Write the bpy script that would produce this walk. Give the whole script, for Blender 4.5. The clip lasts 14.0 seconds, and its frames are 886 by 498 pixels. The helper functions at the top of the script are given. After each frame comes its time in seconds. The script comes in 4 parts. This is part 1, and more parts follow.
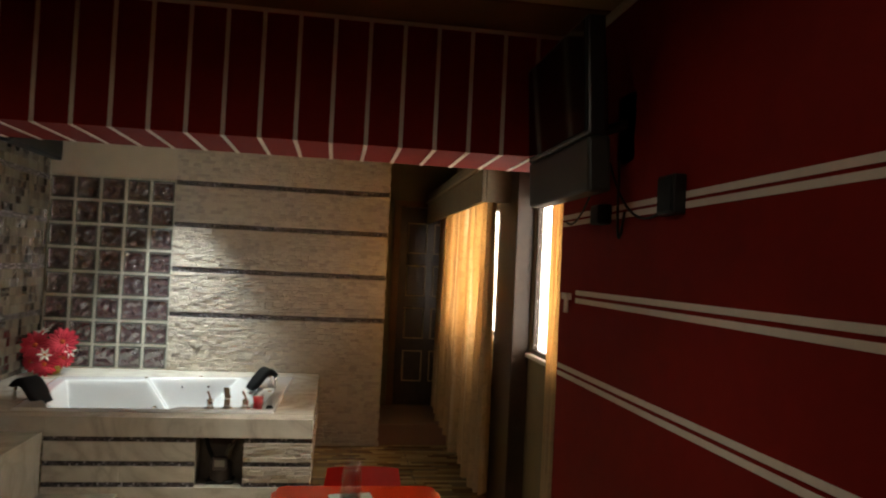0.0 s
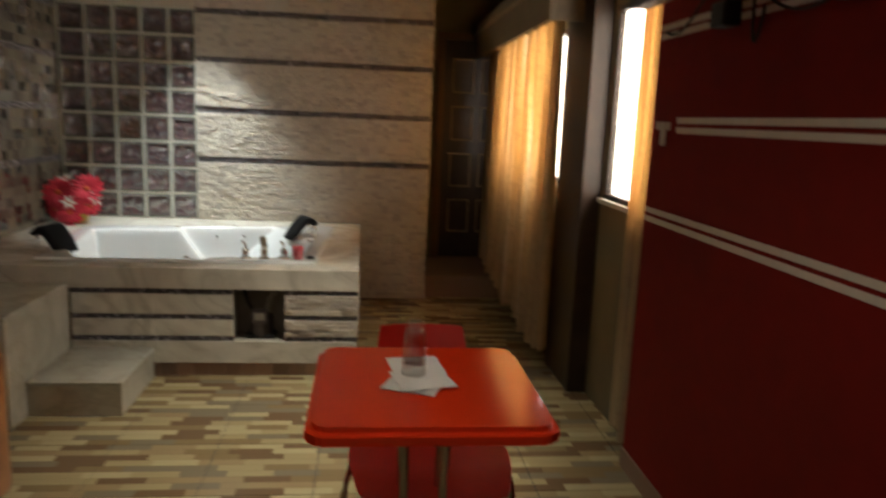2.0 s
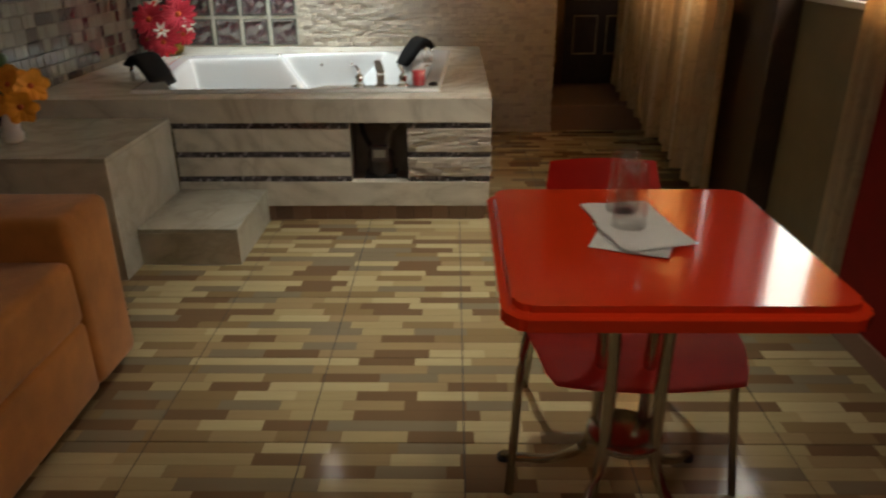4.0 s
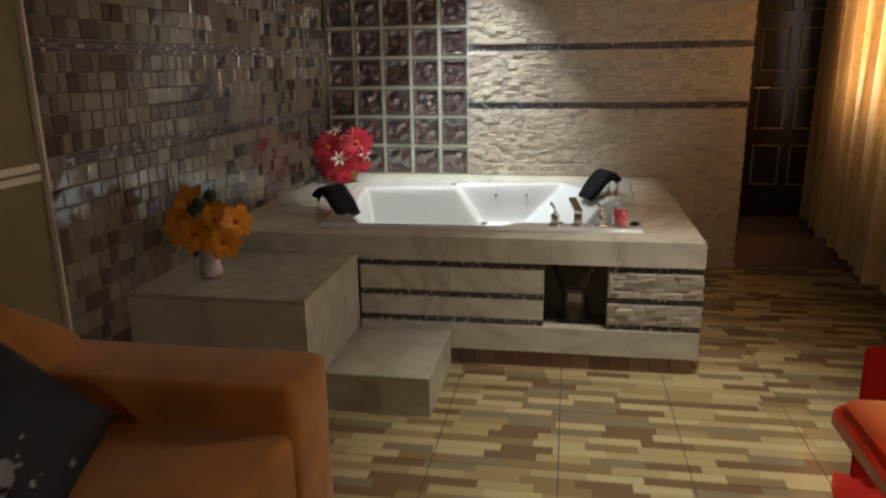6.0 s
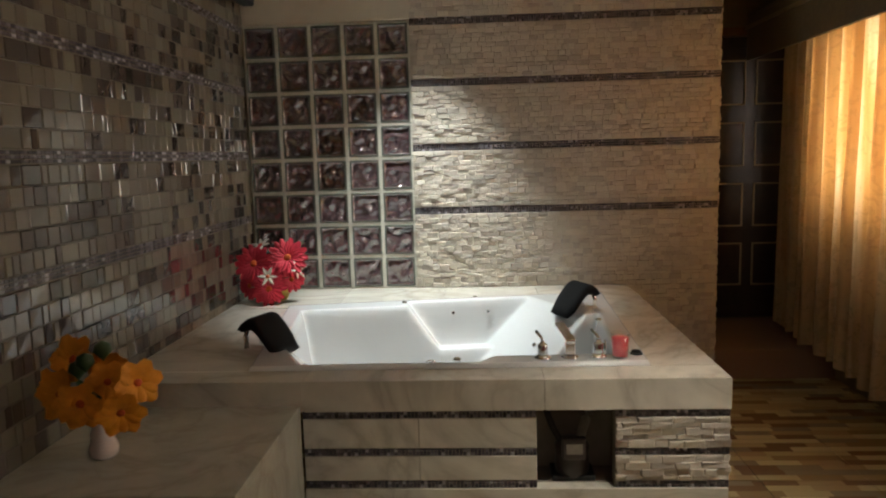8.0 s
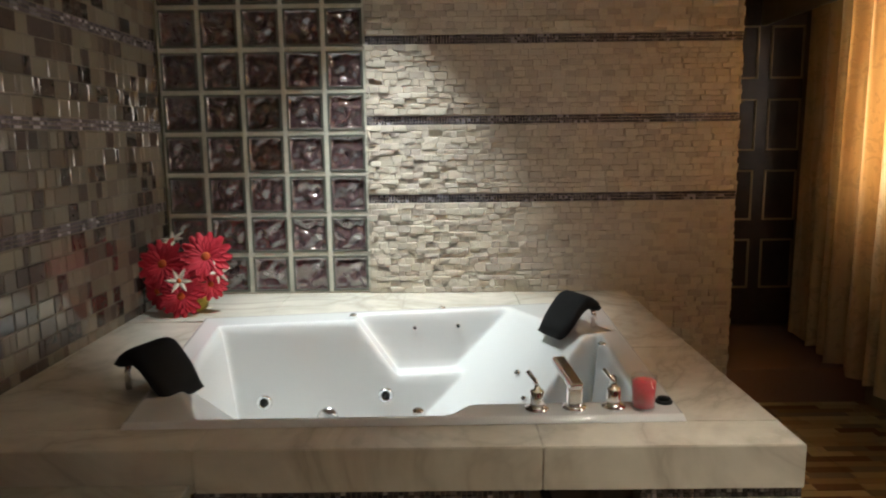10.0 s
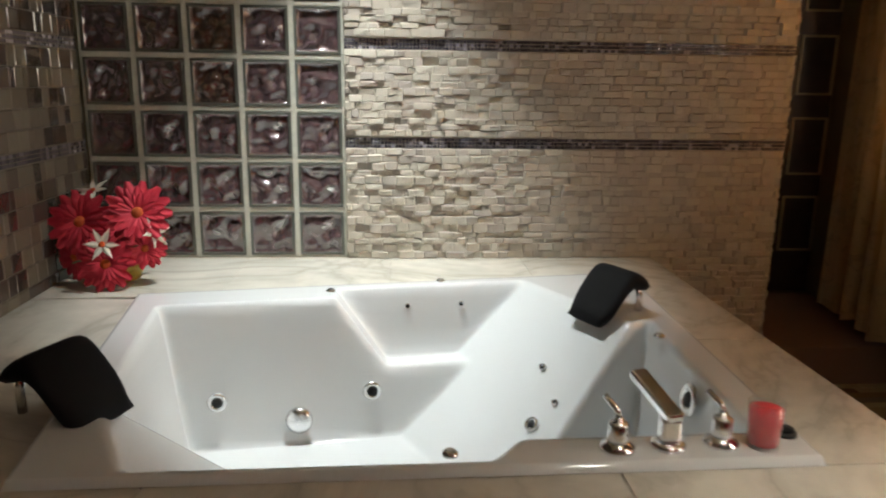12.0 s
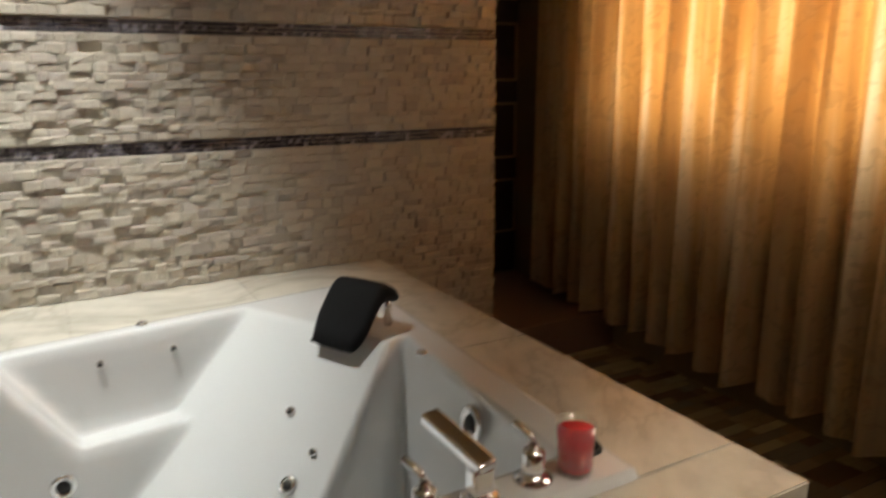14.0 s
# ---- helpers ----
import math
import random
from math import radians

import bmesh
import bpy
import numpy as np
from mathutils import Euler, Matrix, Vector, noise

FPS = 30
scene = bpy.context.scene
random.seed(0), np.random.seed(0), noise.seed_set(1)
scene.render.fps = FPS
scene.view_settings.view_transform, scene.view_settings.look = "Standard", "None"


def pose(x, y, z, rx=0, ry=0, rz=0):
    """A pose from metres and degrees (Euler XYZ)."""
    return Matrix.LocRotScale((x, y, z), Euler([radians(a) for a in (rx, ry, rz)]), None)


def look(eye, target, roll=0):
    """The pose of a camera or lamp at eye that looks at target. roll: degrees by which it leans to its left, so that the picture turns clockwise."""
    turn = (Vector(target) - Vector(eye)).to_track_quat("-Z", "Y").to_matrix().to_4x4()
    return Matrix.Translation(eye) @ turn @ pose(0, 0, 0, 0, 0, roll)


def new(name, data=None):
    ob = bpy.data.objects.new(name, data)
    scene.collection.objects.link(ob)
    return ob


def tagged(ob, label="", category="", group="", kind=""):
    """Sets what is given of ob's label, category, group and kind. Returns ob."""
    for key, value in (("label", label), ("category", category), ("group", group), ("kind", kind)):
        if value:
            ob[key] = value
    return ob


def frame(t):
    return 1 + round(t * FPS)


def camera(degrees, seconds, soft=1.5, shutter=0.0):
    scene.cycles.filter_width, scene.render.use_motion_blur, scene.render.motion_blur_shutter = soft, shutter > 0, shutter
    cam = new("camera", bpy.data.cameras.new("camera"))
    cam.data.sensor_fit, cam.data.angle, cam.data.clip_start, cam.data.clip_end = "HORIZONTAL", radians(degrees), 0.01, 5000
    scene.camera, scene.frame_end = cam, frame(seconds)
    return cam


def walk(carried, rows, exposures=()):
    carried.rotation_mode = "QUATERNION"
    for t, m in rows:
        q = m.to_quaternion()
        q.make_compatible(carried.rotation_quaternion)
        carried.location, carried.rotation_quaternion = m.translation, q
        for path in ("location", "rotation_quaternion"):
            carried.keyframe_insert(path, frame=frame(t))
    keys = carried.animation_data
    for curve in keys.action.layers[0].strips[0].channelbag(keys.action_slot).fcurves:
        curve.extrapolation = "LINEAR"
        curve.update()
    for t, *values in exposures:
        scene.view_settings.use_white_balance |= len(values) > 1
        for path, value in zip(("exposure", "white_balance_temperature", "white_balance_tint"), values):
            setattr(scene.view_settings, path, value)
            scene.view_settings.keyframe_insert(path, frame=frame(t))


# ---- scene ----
cam = camera(63.5, 14.0, 2.0, 0.5)
PATH = [
    (0, (2.363, -6.336, 1.592), (2.659, -4.359, 1.644), 2.7),
    (0.5, (2.263, -6.231, 1.608), (2.659, -4.271, 1.645), 2.3),
    (1, (2.261, -6.097, 1.594), (2.552, -4.119, 1.626), 2.0),
    (1.5, (2.296, -5.936, 1.524), (2.404, -3.943, 1.404), 2.0),
    (2, (2.309, -5.789, 1.473), (2.527, -3.833, 1.118), 2.4),
    (2.2, (2.277, -5.745, 1.433), (2.603, -3.811, 1.041), 2.7),
    (4.3, (2.047, -5.204, 1.305), (1.914, -3.379, 0.499), 0.1),
    (4.5, (1.997, -5.194, 1.325), (1.795, -3.369, 0.531), 0.6),
    (5, (1.836, -5.204, 1.335), (1.506, -3.363, 0.626), -1.1),
    (5.5, (1.744, -5.144, 1.362), (1.345, -3.283, 0.748), 0.1),
    (6, (1.678, -4.956, 1.379), (1.343, -3.049, 0.877), -0.8),
    (6.5, (1.657, -4.825, 1.41), (1.387, -2.885, 1.006), 0.0),
    (7, (1.503, -4.67, 1.433), (1.41, -2.696, 1.121), -1.3),
    (7.5, (1.4, -4.544, 1.422), (1.33, -2.568, 1.121), -1.3),
    (8, (1.407, -4.343, 1.421), (1.297, -2.363, 1.164), -1.6),
    (10.3, (1.373, -3.454, 1.379), (1.41, -1.482, 1.052), -0.1),
    (10.5, (1.357, -3.397, 1.377), (1.459, -1.437, 0.991), 1.3),
    (11, (1.319, -3.219, 1.375), (1.496, -1.266, 0.982), 2.4),
    (11.5, (1.218, -3.048, 1.351), (1.438, -1.093, 0.991), 1.0),
    (12, (1.193, -2.899, 1.336), (1.33, -0.957, 0.88), 0.8),
    (12.5, (1.248, -2.746, 1.312), (1.295, -0.8, 0.854), 0.3),
    (13, (1.263, -2.649, 1.289), (1.477, -0.72, 0.803), 0.7),
    (13.5, (1.17, -2.535, 1.275), (1.819, -0.73, 0.712), -0.3),
    (14, (1.183, -2.524, 1.308), (2.12, -0.819, 0.844), -0.5),
]
walk(cam, [(t, look(eye, target, roll)) for t, eye, target, roll in PATH], [(0, -0.1, 6350, 8), (8, -0.13, 6350, 10), (12.5, -0.25, 6450, 12), (14, -0.5, 6850, 14)])

# ---- light ----
world = bpy.data.worlds.new("world")
scene.world = world
world.use_nodes = True
sky = world.node_tree.nodes.new("ShaderNodeTexSky")
sky.sky_type, sky.sun_disc, sky.sun_elevation, sky.sun_rotation = "NISHITA", False, radians(40), radians(90)
world.node_tree.links.new(sky.outputs[0], world.node_tree.nodes["Background"].inputs[0])
world.node_tree.nodes["Background"].inputs[1].default_value = 0.1


def spot(name, place, target, watts, angle, blend, colour, radius=0.04):
    lamp = bpy.data.lights.new(name, "SPOT")
    lamp.energy, lamp.spot_size, lamp.spot_blend, lamp.color, lamp.shadow_soft_size = watts, radians(angle), blend, colour, radius
    ob = new(name, lamp)
    ob.matrix_world = look(place, target)
    return ob


TUB_LAMP = (1.10, -0.54, 2.64)
FLOOR_LAMP = (2.15, -2.42, 2.64)
ROOM_LAMP = (2.5, -4.5, 2.64)
BED_LAMP = (1.3, -6.7, 2.64)
spot("tub_spot", TUB_LAMP, (1.06, -0.38, 0), 305, 65, 1.0, (0.94, 1.0, 0.97), 0.025)
spot("floor_spot", FLOOR_LAMP, (2.14, -2.62, 0), 150, 68, 1.0, (1.0, 0.96, 0.80))
spot("room_spot", ROOM_LAMP, (2.5, -4.45, 0), 32, 92, 1.0, (1.0, 0.88, 0.70))
spot("bed_spot", BED_LAMP, (1.3, -6.7, 0), 26, 176, 0.15, (1.0, 0.85, 0.66))

# ---- materials ----


class Nodes:
    """A small builder for node materials."""

    def __init__(self, name):
        self.mat = bpy.data.materials.new(name)
        self.mat.use_nodes = True
        self.tree = self.mat.node_tree
        self.bsdf = self.tree.nodes["Principled BSDF"]

    def add(self, kind, **values):
        n = self.tree.nodes.new(kind)
        for k, v in values.items():
            setattr(n, k, v)
        return n

    def put(self, socket, value):
        if isinstance(value, bpy.types.NodeSocket):
            self.tree.links.new(value, socket)
        else:
            socket.default_value = value

    def math(self, op, a, b=0.0, c=0.0):
        n = self.add("ShaderNodeMath", operation=op)
        for s, v in zip(n.inputs, (a, b, c)):
            self.put(s, v)
        return n.outputs[0]

    def coords(self, world_space=False):
        if world_space:
            return self.add("ShaderNodeNewGeometry").outputs["Position"]
        return self.add("ShaderNodeTexCoord").outputs["Object"]

    def noise(self, vec, scale, detail=4.0, rough=0.55, distort=0.0):
        n = self.add("ShaderNodeTexNoise")
        self.put(n.inputs["Vector"], vec)
        n.inputs["Scale"].default_value, n.inputs["Detail"].default_value = scale, detail
        n.inputs["Roughness"].default_value, n.inputs["Distortion"].default_value = rough, distort
        return n.outputs["Fac"]

    def ramp(self, fac, stops, constant=False):
        n = self.add("ShaderNodeValToRGB")
        if constant:
            n.color_ramp.interpolation = "CONSTANT"
        e = n.color_ramp.elements
        while len(e) < len(stops):
            e.new(0.5)
        for el, (p, c) in zip(e, stops):
            el.position, el.color = p, (*c, 1)
        self.put(n.inputs[0], fac)
        return n.outputs[0]

    def mix(self, fac, a, b, blend="MIX"):
        n = self.add("ShaderNodeMix", data_type="RGBA", blend_type=blend)
        self.put(n.inputs[0], fac)
        self.put(n.inputs[6], a if isinstance(a, bpy.types.NodeSocket) else (*a, 1))
        self.put(n.inputs[7], b if isinstance(b, bpy.types.NodeSocket) else (*b, 1))
        return n.outputs[2]

    def bump(self, height, strength, distance=0.01):
        n = self.add("ShaderNodeBump")
        self.put(n.inputs["Height"], height)
        n.inputs["Strength"].default_value, n.inputs["Distance"].default_value = strength, distance
        self.tree.links.new(n.outputs[0], self.bsdf.inputs["Normal"])

    def set(self, colour=None, rough=None, metal=None, **more):
        if colour is not None:
            self.put(self.bsdf.inputs["Base Color"], colour if isinstance(colour, bpy.types.NodeSocket) else (*colour, 1))
        if rough is not None:
            self.put(self.bsdf.inputs["Roughness"], rough)
        if metal is not None:
            self.put(self.bsdf.inputs["Metallic"], metal)
        for k, v in more.items():
            self.put(self.bsdf.inputs[k.replace("_", " ")], v)
        return self.mat


def plain(name, colour, rough, metal=0.0, vary=0.25, scale=30, bump=0.1, world_space=False, **more):
    n = Nodes(name)
    v = n.coords(world_space)
    fac = n.math("MULTIPLY", n.math("ADD", n.noise(v, scale), n.noise(v, scale * 0.13, 2)), 0.5)
    dark = tuple(c * (1 - vary) for c in colour)
    light = tuple(min(1, c * (1 + vary)) for c in colour)
    if bump:
        n.bump(n.noise(v, scale * 4), bump, 0.004)
    return n.set(n.ramp(fac, [(0.3, dark), (0.7, light)]), n.math("ADD", rough - 0.05, n.math("MULTIPLY", fac, 0.1)), metal, **more)


def marble(name, base, vein, scale=3.0):
    n = Nodes(name)
    v = n.coords(True)
    w = n.noise(v, scale * 0.7, 5, 0.55, 1.4)
    veins = n.math("ABSOLUTE", n.math("SUBTRACT", w, 0.5))
    body = n.ramp(n.noise(v, 9, 5), [(0.3, tuple(c * 0.86 for c in base)), (0.7, base)])
    col = n.mix(n.ramp(veins, [(0.0, (0.55,) * 3), (0.02, (0.32,) * 3), (0.09, (0.0,) * 3)]), body, vein)
    return n.set(col, n.math("ADD", 0.16, n.math("MULTIPLY", n.noise(v, 60), 0.12)))


def stone_mat(name, stops):
    n = Nodes(name)
    v = n.coords(True)
    rnd = n.add("ShaderNodeNewGeometry").outputs["Random Per Island"]
    orn = n.add("ShaderNodeObjectInfo").outputs["Random"]
    r = n.math("FRACT", n.math("ADD", rnd, orn))
    col = n.mix(n.math("MULTIPLY", n.noise(v, 90, 5), 0.35), n.ramp(r, stops), (0.33, 0.29, 0.25))
    n.bump(n.noise(v, 70, 6, 0.7), 0.7, 0.008)
    return n.set(col, 0.72)


def mosaic_mat(name, stops, rough, metal=0.0):
    n = Nodes(name)
    v = n.coords(True)
    rnd = n.add("ShaderNodeNewGeometry").outputs["Random Per Island"]
    orn = n.add("ShaderNodeObjectInfo").outputs["Random"]
    r = n.math("FRACT", n.math("ADD", rnd, orn))
    col = n.mix(n.math("MULTIPLY", n.noise(v, 45, 4), 0.35), n.ramp(r, stops, True), (0.16, 0.13, 0.10))
    n.bump(n.noise(v, 26, 2), 0.07, 0.01)
    return n.set(col, n.math("ADD", rough, n.math("MULTIPLY", n.noise(v, 70), 0.08)), metal, IOR=1.7)


def floor_tile_mat():
    n = Nodes("wood_print_floor_tile")
    sep = n.add("ShaderNodeSeparateXYZ")
    n.put(sep.inputs[0], n.coords(True))
    x, y = sep.outputs[0], sep.outputs[1]
    row = n.math("FLOOR", n.math("DIVIDE", y, 0.05))

    def rand(a, b):
        w = n.add("ShaderNodeTexWhiteNoise", noise_dimensions="2D")
        c = n.add("ShaderNodeCombineXYZ")
        n.put(c.inputs[0], a)
        n.put(c.inputs[1], b)
        n.put(w.inputs["Vector"], c.outputs[0])
        return w.outputs["Value"]

    off = rand(row, 3.7)
    u = n.math("ADD", n.math("DIVIDE", x, 0.19), n.math("MULTIPLY", off, 5.0))
    cell = n.math("FLOOR", u)
    tone = rand(cell, row)
    strip = n.ramp(tone, [(0.0, (0.46, 0.38, 0.20)), (0.22, (0.56, 0.48, 0.27)), (0.42, (0.28, 0.20, 0.10)),
                          (0.56, (0.19, 0.12, 0.065)), (0.74, (0.25, 0.21, 0.14)), (0.88, (0.38, 0.29, 0.15))], True)
    s = n.add("ShaderNodeMapping")
    n.put(s.inputs[0], n.coords(True))
    s.inputs["Scale"].default_value = (6, 60, 6)
    grain = n.noise(s.outputs[0], 1.0, 6, 0.65)
    col = n.mix(n.math("MULTIPLY", grain, 0.42), strip, (0.20, 0.13, 0.07))
    fy = n.math("FRACT", n.math("DIVIDE", y, 0.05))
    edge = n.math("LESS_THAN", fy, 0.05)
    col = n.mix(n.math("MULTIPLY", edge, 0.35), col, (0.12, 0.08, 0.05))
    n.bump(grain, 0.05, 0.002)
    return n.set(col, n.math("ADD", 0.07, n.math("MULTIPLY", n.noise(n.coords(True), 25), 0.10)))


def cloth(name, colour, through_colour, amount):
    n = Nodes(name)
    v = n.coords(True)
    fine = n.noise(v, 220, 3)
    big = n.noise(v, 5, 4)
    col = n.mix(n.math("MULTIPLY", n.math("ADD", fine, big), 0.4), colour, tuple(c * 0.6 for c in colour))
    motif = n.math("GREATER_THAN", n.noise(v, 17, 2, 0.5, 1.2), 0.58)
    col = n.mix(n.math("MULTIPLY", motif, 0.35), col, tuple(c * 0.45 for c in colour))
    n.set(col, 0.85)
    n.bump(fine, 0.3, 0.003)
    tr = n.add("ShaderNodeBsdfTranslucent")
    # uneven daylight glow painted into the translucent colour as upright streaks
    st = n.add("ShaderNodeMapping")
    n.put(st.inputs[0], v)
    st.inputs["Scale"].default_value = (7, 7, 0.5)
    glow_streaks = n.ramp(n.noise(st.outputs[0], 1.0, 3, 0.6), [(0.38, tuple(c * k for c, k in zip(through_colour, (0.38, 0.27, 0.15)))), (0.52, tuple(c * k for c, k in zip(through_colour, (0.8, 0.7, 0.5)))), (0.64, (1.0, 0.80, 0.50))])
    n.put(tr.inputs[0], n.mix(n.math("MULTIPLY", motif, 0.25), glow_streaks, tuple(c * 0.5 for c in through_colour)))
    m = n.add("ShaderNodeMixShader")
    m.inputs[0].default_value = amount
    out = n.tree.nodes["Material Output"]
    n.tree.links.new(n.bsdf.outputs[0], m.inputs[1])
    n.tree.links.new(tr.outputs[0], m.inputs[2])
    n.tree.links.new(m.outputs[0], out.inputs[0])
    return n.mat


def glass(name, colour, rough=0.02, ior=1.45, wavy=0.0, weight=1.0):
    n = Nodes(name)
    if wavy:
        n.bump(n.noise(n.coords(True), 22, 1.0, 0.4, 0.8), wavy, 0.03)
    return n.set(colour, rough, 0.0, Transmission_Weight=weight, IOR=ior, Coat_Weight=1.0 if wavy else 0.0, Coat_Roughness=0.08, Coat_IOR=1.9)


def glow(name, colour, strength):
    n = Nodes(name)
    return n.set((0, 0, 0), 1.0, Emission_Color=(*colour, 1), Emission_Strength=strength)


M_RED = plain("red_wall_paint", (0.20, 0.009, 0.005), 0.75, vary=0.12, scale=14, bump=0.12, world_space=True, Specular_IOR_Level=0.2)
M_CREAM = plain("cream_wall_paint", (0.55, 0.50, 0.40), 0.7, vary=0.1, scale=8, bump=0.1, world_space=True)
M_OLIVE = plain("olive_wall_paint", (0.20, 0.16, 0.085), 0.7, vary=0.12, scale=10, world_space=True)
M_CEIL = plain("tan_ceiling_paint", (0.50, 0.40, 0.24), 0.75, vary=0.12, scale=3, world_space=True)
M_TRIM_BROWN = plain("brown_ceiling_border", (0.17, 0.085, 0.03), 0.5, vary=0.2)
M_WHITE = plain("white_stripe_paint", (0.72, 0.67, 0.58), 0.5, vary=0.08, scale=40)
M_DARKWOOD = plain("dark_stained_wood", (0.045, 0.026, 0.016), 0.4, vary=0.4, scale=18, bump=0.2)
M_WOODLINE = plain("pale_moulding", (0.34, 0.24, 0.12), 0.45, vary=0.2)
M_PELMET = plain("grey_brown_pelmet_paint", (0.20, 0.16, 0.10), 0.6, vary=0.2)
M_MARBLE = marble("white_marble", (0.72, 0.69, 0.60), (0.36, 0.33, 0.27), 2.2)
M_MARBLE_B = marble("greenish_marble", (0.55, 0.54, 0.46), (0.36, 0.34, 0.27), 4)
M_GROUT = plain("grey_grout", (0.24, 0.22, 0.18), 0.9, vary=0.2, scale=60)
M_TILEBED = plain("brown_grey_grout", (0.13, 0.115, 0.09), 0.9, vary=0.2, scale=60)
M_DARKGROUT = plain("dark_grout", (0.06, 0.055, 0.05), 0.9, vary=0.2, scale=60)
M_STONE = stone_mat("split_face_stone", [(0.0, (0.50, 0.45, 0.37)), (0.35, (0.62, 0.57, 0.47)), (0.7, (0.57, 0.52, 0.44)), (1.0, (0.43, 0.38, 0.33))])
M_BAND = mosaic_mat("dark_glass_mosaic", [(0.0, (0.05, 0.05, 0.07)), (0.35, (0.11, 0.10, 0.12)), (0.7, (0.20, 0.19, 0.22)), (0.92, (0.45, 0.43, 0.48))], 0.08)
M_TILE = mosaic_mat("beige_brown_mosaic_tile", [(0.0, (0.17, 0.152, 0.115)), (0.3, (0.215, 0.195, 0.148)), (0.58, (0.048, 0.034, 0.029)), (0.76, (0.07, 0.054, 0.049)), (0.88, (0.11, 0.093, 0.077))], 0.02)
M_FLOOR = floor_tile_mat()
M_PLINTH = stone_mat("brown_wood_tile", [(0.0, (0.24, 0.13, 0.08)), (0.5, (0.36, 0.21, 0.13)), (1.0, (0.17, 0.095, 0.06))])
M_ACRYLIC = Nodes("white_acrylic").set((0.74, 0.76, 0.76), 0.12, Coat_Weight=0.6, Coat_Roughness=0.05)
M_BLACK = plain("black_foam_vinyl", (0.007, 0.007, 0.008), 0.7, vary=0.3, scale=60, bump=0.2, Specular_IOR_Level=0.2)
M_CHROME = Nodes("chrome").set((0.82, 0.82, 0.82), 0.2, 1.0)
M_STEEL = plain("brushed_steel_tube", (0.55, 0.5, 0.43), 0.25, 1.0, vary=0.1)
M_HOLE = Nodes("black_hole").set((0.01, 0.01, 0.01), 0.6)
M_GBLOCK = glass("wavy_block_glass", (0.12, 0.075, 0.082), 0.12, 1.6, 0.5, 0.25)
M_GEDGE = Nodes("greenish_block_edge").set((0.11, 0.112, 0.095), 0.15, Coat_Weight=0.5)
M_MORTAR = plain("pale_mortar", (0.55, 0.54, 0.46), 0.8, vary=0.15, scale=50)
M_AMBER = glass("amber_block_glass", (0.10, 0.04, 0.03), 0.05, 1.5, 1.0, 0.5)
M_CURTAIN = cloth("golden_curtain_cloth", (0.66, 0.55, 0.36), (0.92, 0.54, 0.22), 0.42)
M_SUEDE = plain("orange_suede", (0.44, 0.175, 0.035), 0.9, vary=0.5, scale=7, bump=0.3, Sheen_Weight=0.25)
M_REDPLASTIC = Nodes("glossy_red_laminate").set((0.82, 0.045, 0.010), 0.12, Coat_Weight=0.5, Coat_Roughness=0.04)
M_REDSEAT = plain("red_moulded_plastic", (0.62, 0.020, 0.010), 0.45, vary=0.08, bump=0.05, Specular_IOR_Level=0.3)
M_PAPER = plain("white_paper_napkin", (0.80, 0.80, 0.77), 0.85, vary=0.04, bump=0.1)


def thin_glass(name):
    n = Nodes(name)
    clear = n.add("ShaderNodeBsdfTransparent")
    clear.inputs[0].default_value = (0.985, 0.985, 0.98, 1)
    gloss = n.add("ShaderNodeBsdfGlossy")
    gloss.inputs["Roughness"].default_value = 0.08
    fres = n.add("ShaderNodeLayerWeight")
    fres.inputs[0].default_value = 0.3
    m = n.add("ShaderNodeMixShader")
    n.put(m.inputs[0], n.math("ADD", n.math("MULTIPLY", fres.outputs["Facing"], 0.28), 0.04))
    n.tree.links.new(clear.outputs[0], m.inputs[1])
    n.tree.links.new(gloss.outputs[0], m.inputs[2])
    n.tree.links.new(m.outputs[0], n.tree.nodes["Material Output"].inputs[0])
    return n.mat


M_CLEAR = thin_glass("clear_tumbler_glass")
M_TV = Nodes("black_tv_plastic").set((0.010, 0.011, 0.011), 0.35)
M_SCREEN = Nodes("black_tv_screen").set((0.006, 0.007, 0.007), 0.08)
M_CONCRETE = plain("bare_cement", (0.22, 0.19, 0.16), 0.9, vary=0.3, scale=12, bump=0.4)

# ---- mesh helpers ----


def link(name, bm, mat, smooth=False):
    me = bpy.data.meshes.new(name)
    bmesh.ops.recalc_face_normals(bm, faces=bm.faces)
    bm.to_mesh(me)
    bm.free()
    if smooth:
        me.polygons.foreach_set("use_smooth", [True] * len(me.polygons))
    me.materials.append(mat)
    return new(name, me)


def part(name, bm, mat, parent, label="", smooth=False):
    ob = link(name, bm, mat, smooth)
    ob.parent = parent
    if label:
        ob["label"] = label
    return ob


def piece(name, me, parent, place, turn=0.0, scale=(1, 1, 1)):
    ob = new(name, me)
    ob.parent = parent
    ob.matrix_basis = Matrix.LocRotScale(place, Euler((0, 0, turn)), scale)
    return ob


def thing(name, place, label, category, group="", kind="", turn=0.0):
    ob = new(name)
    ob.empty_display_size = 0.1
    ob.matrix_basis = pose(*place, 0, 0, turn)
    return tagged(ob, label, category, group, kind)


def setting(name, bm, mat, label, category):
    return tagged(link(name, bm, mat), label, category, "", "structure")


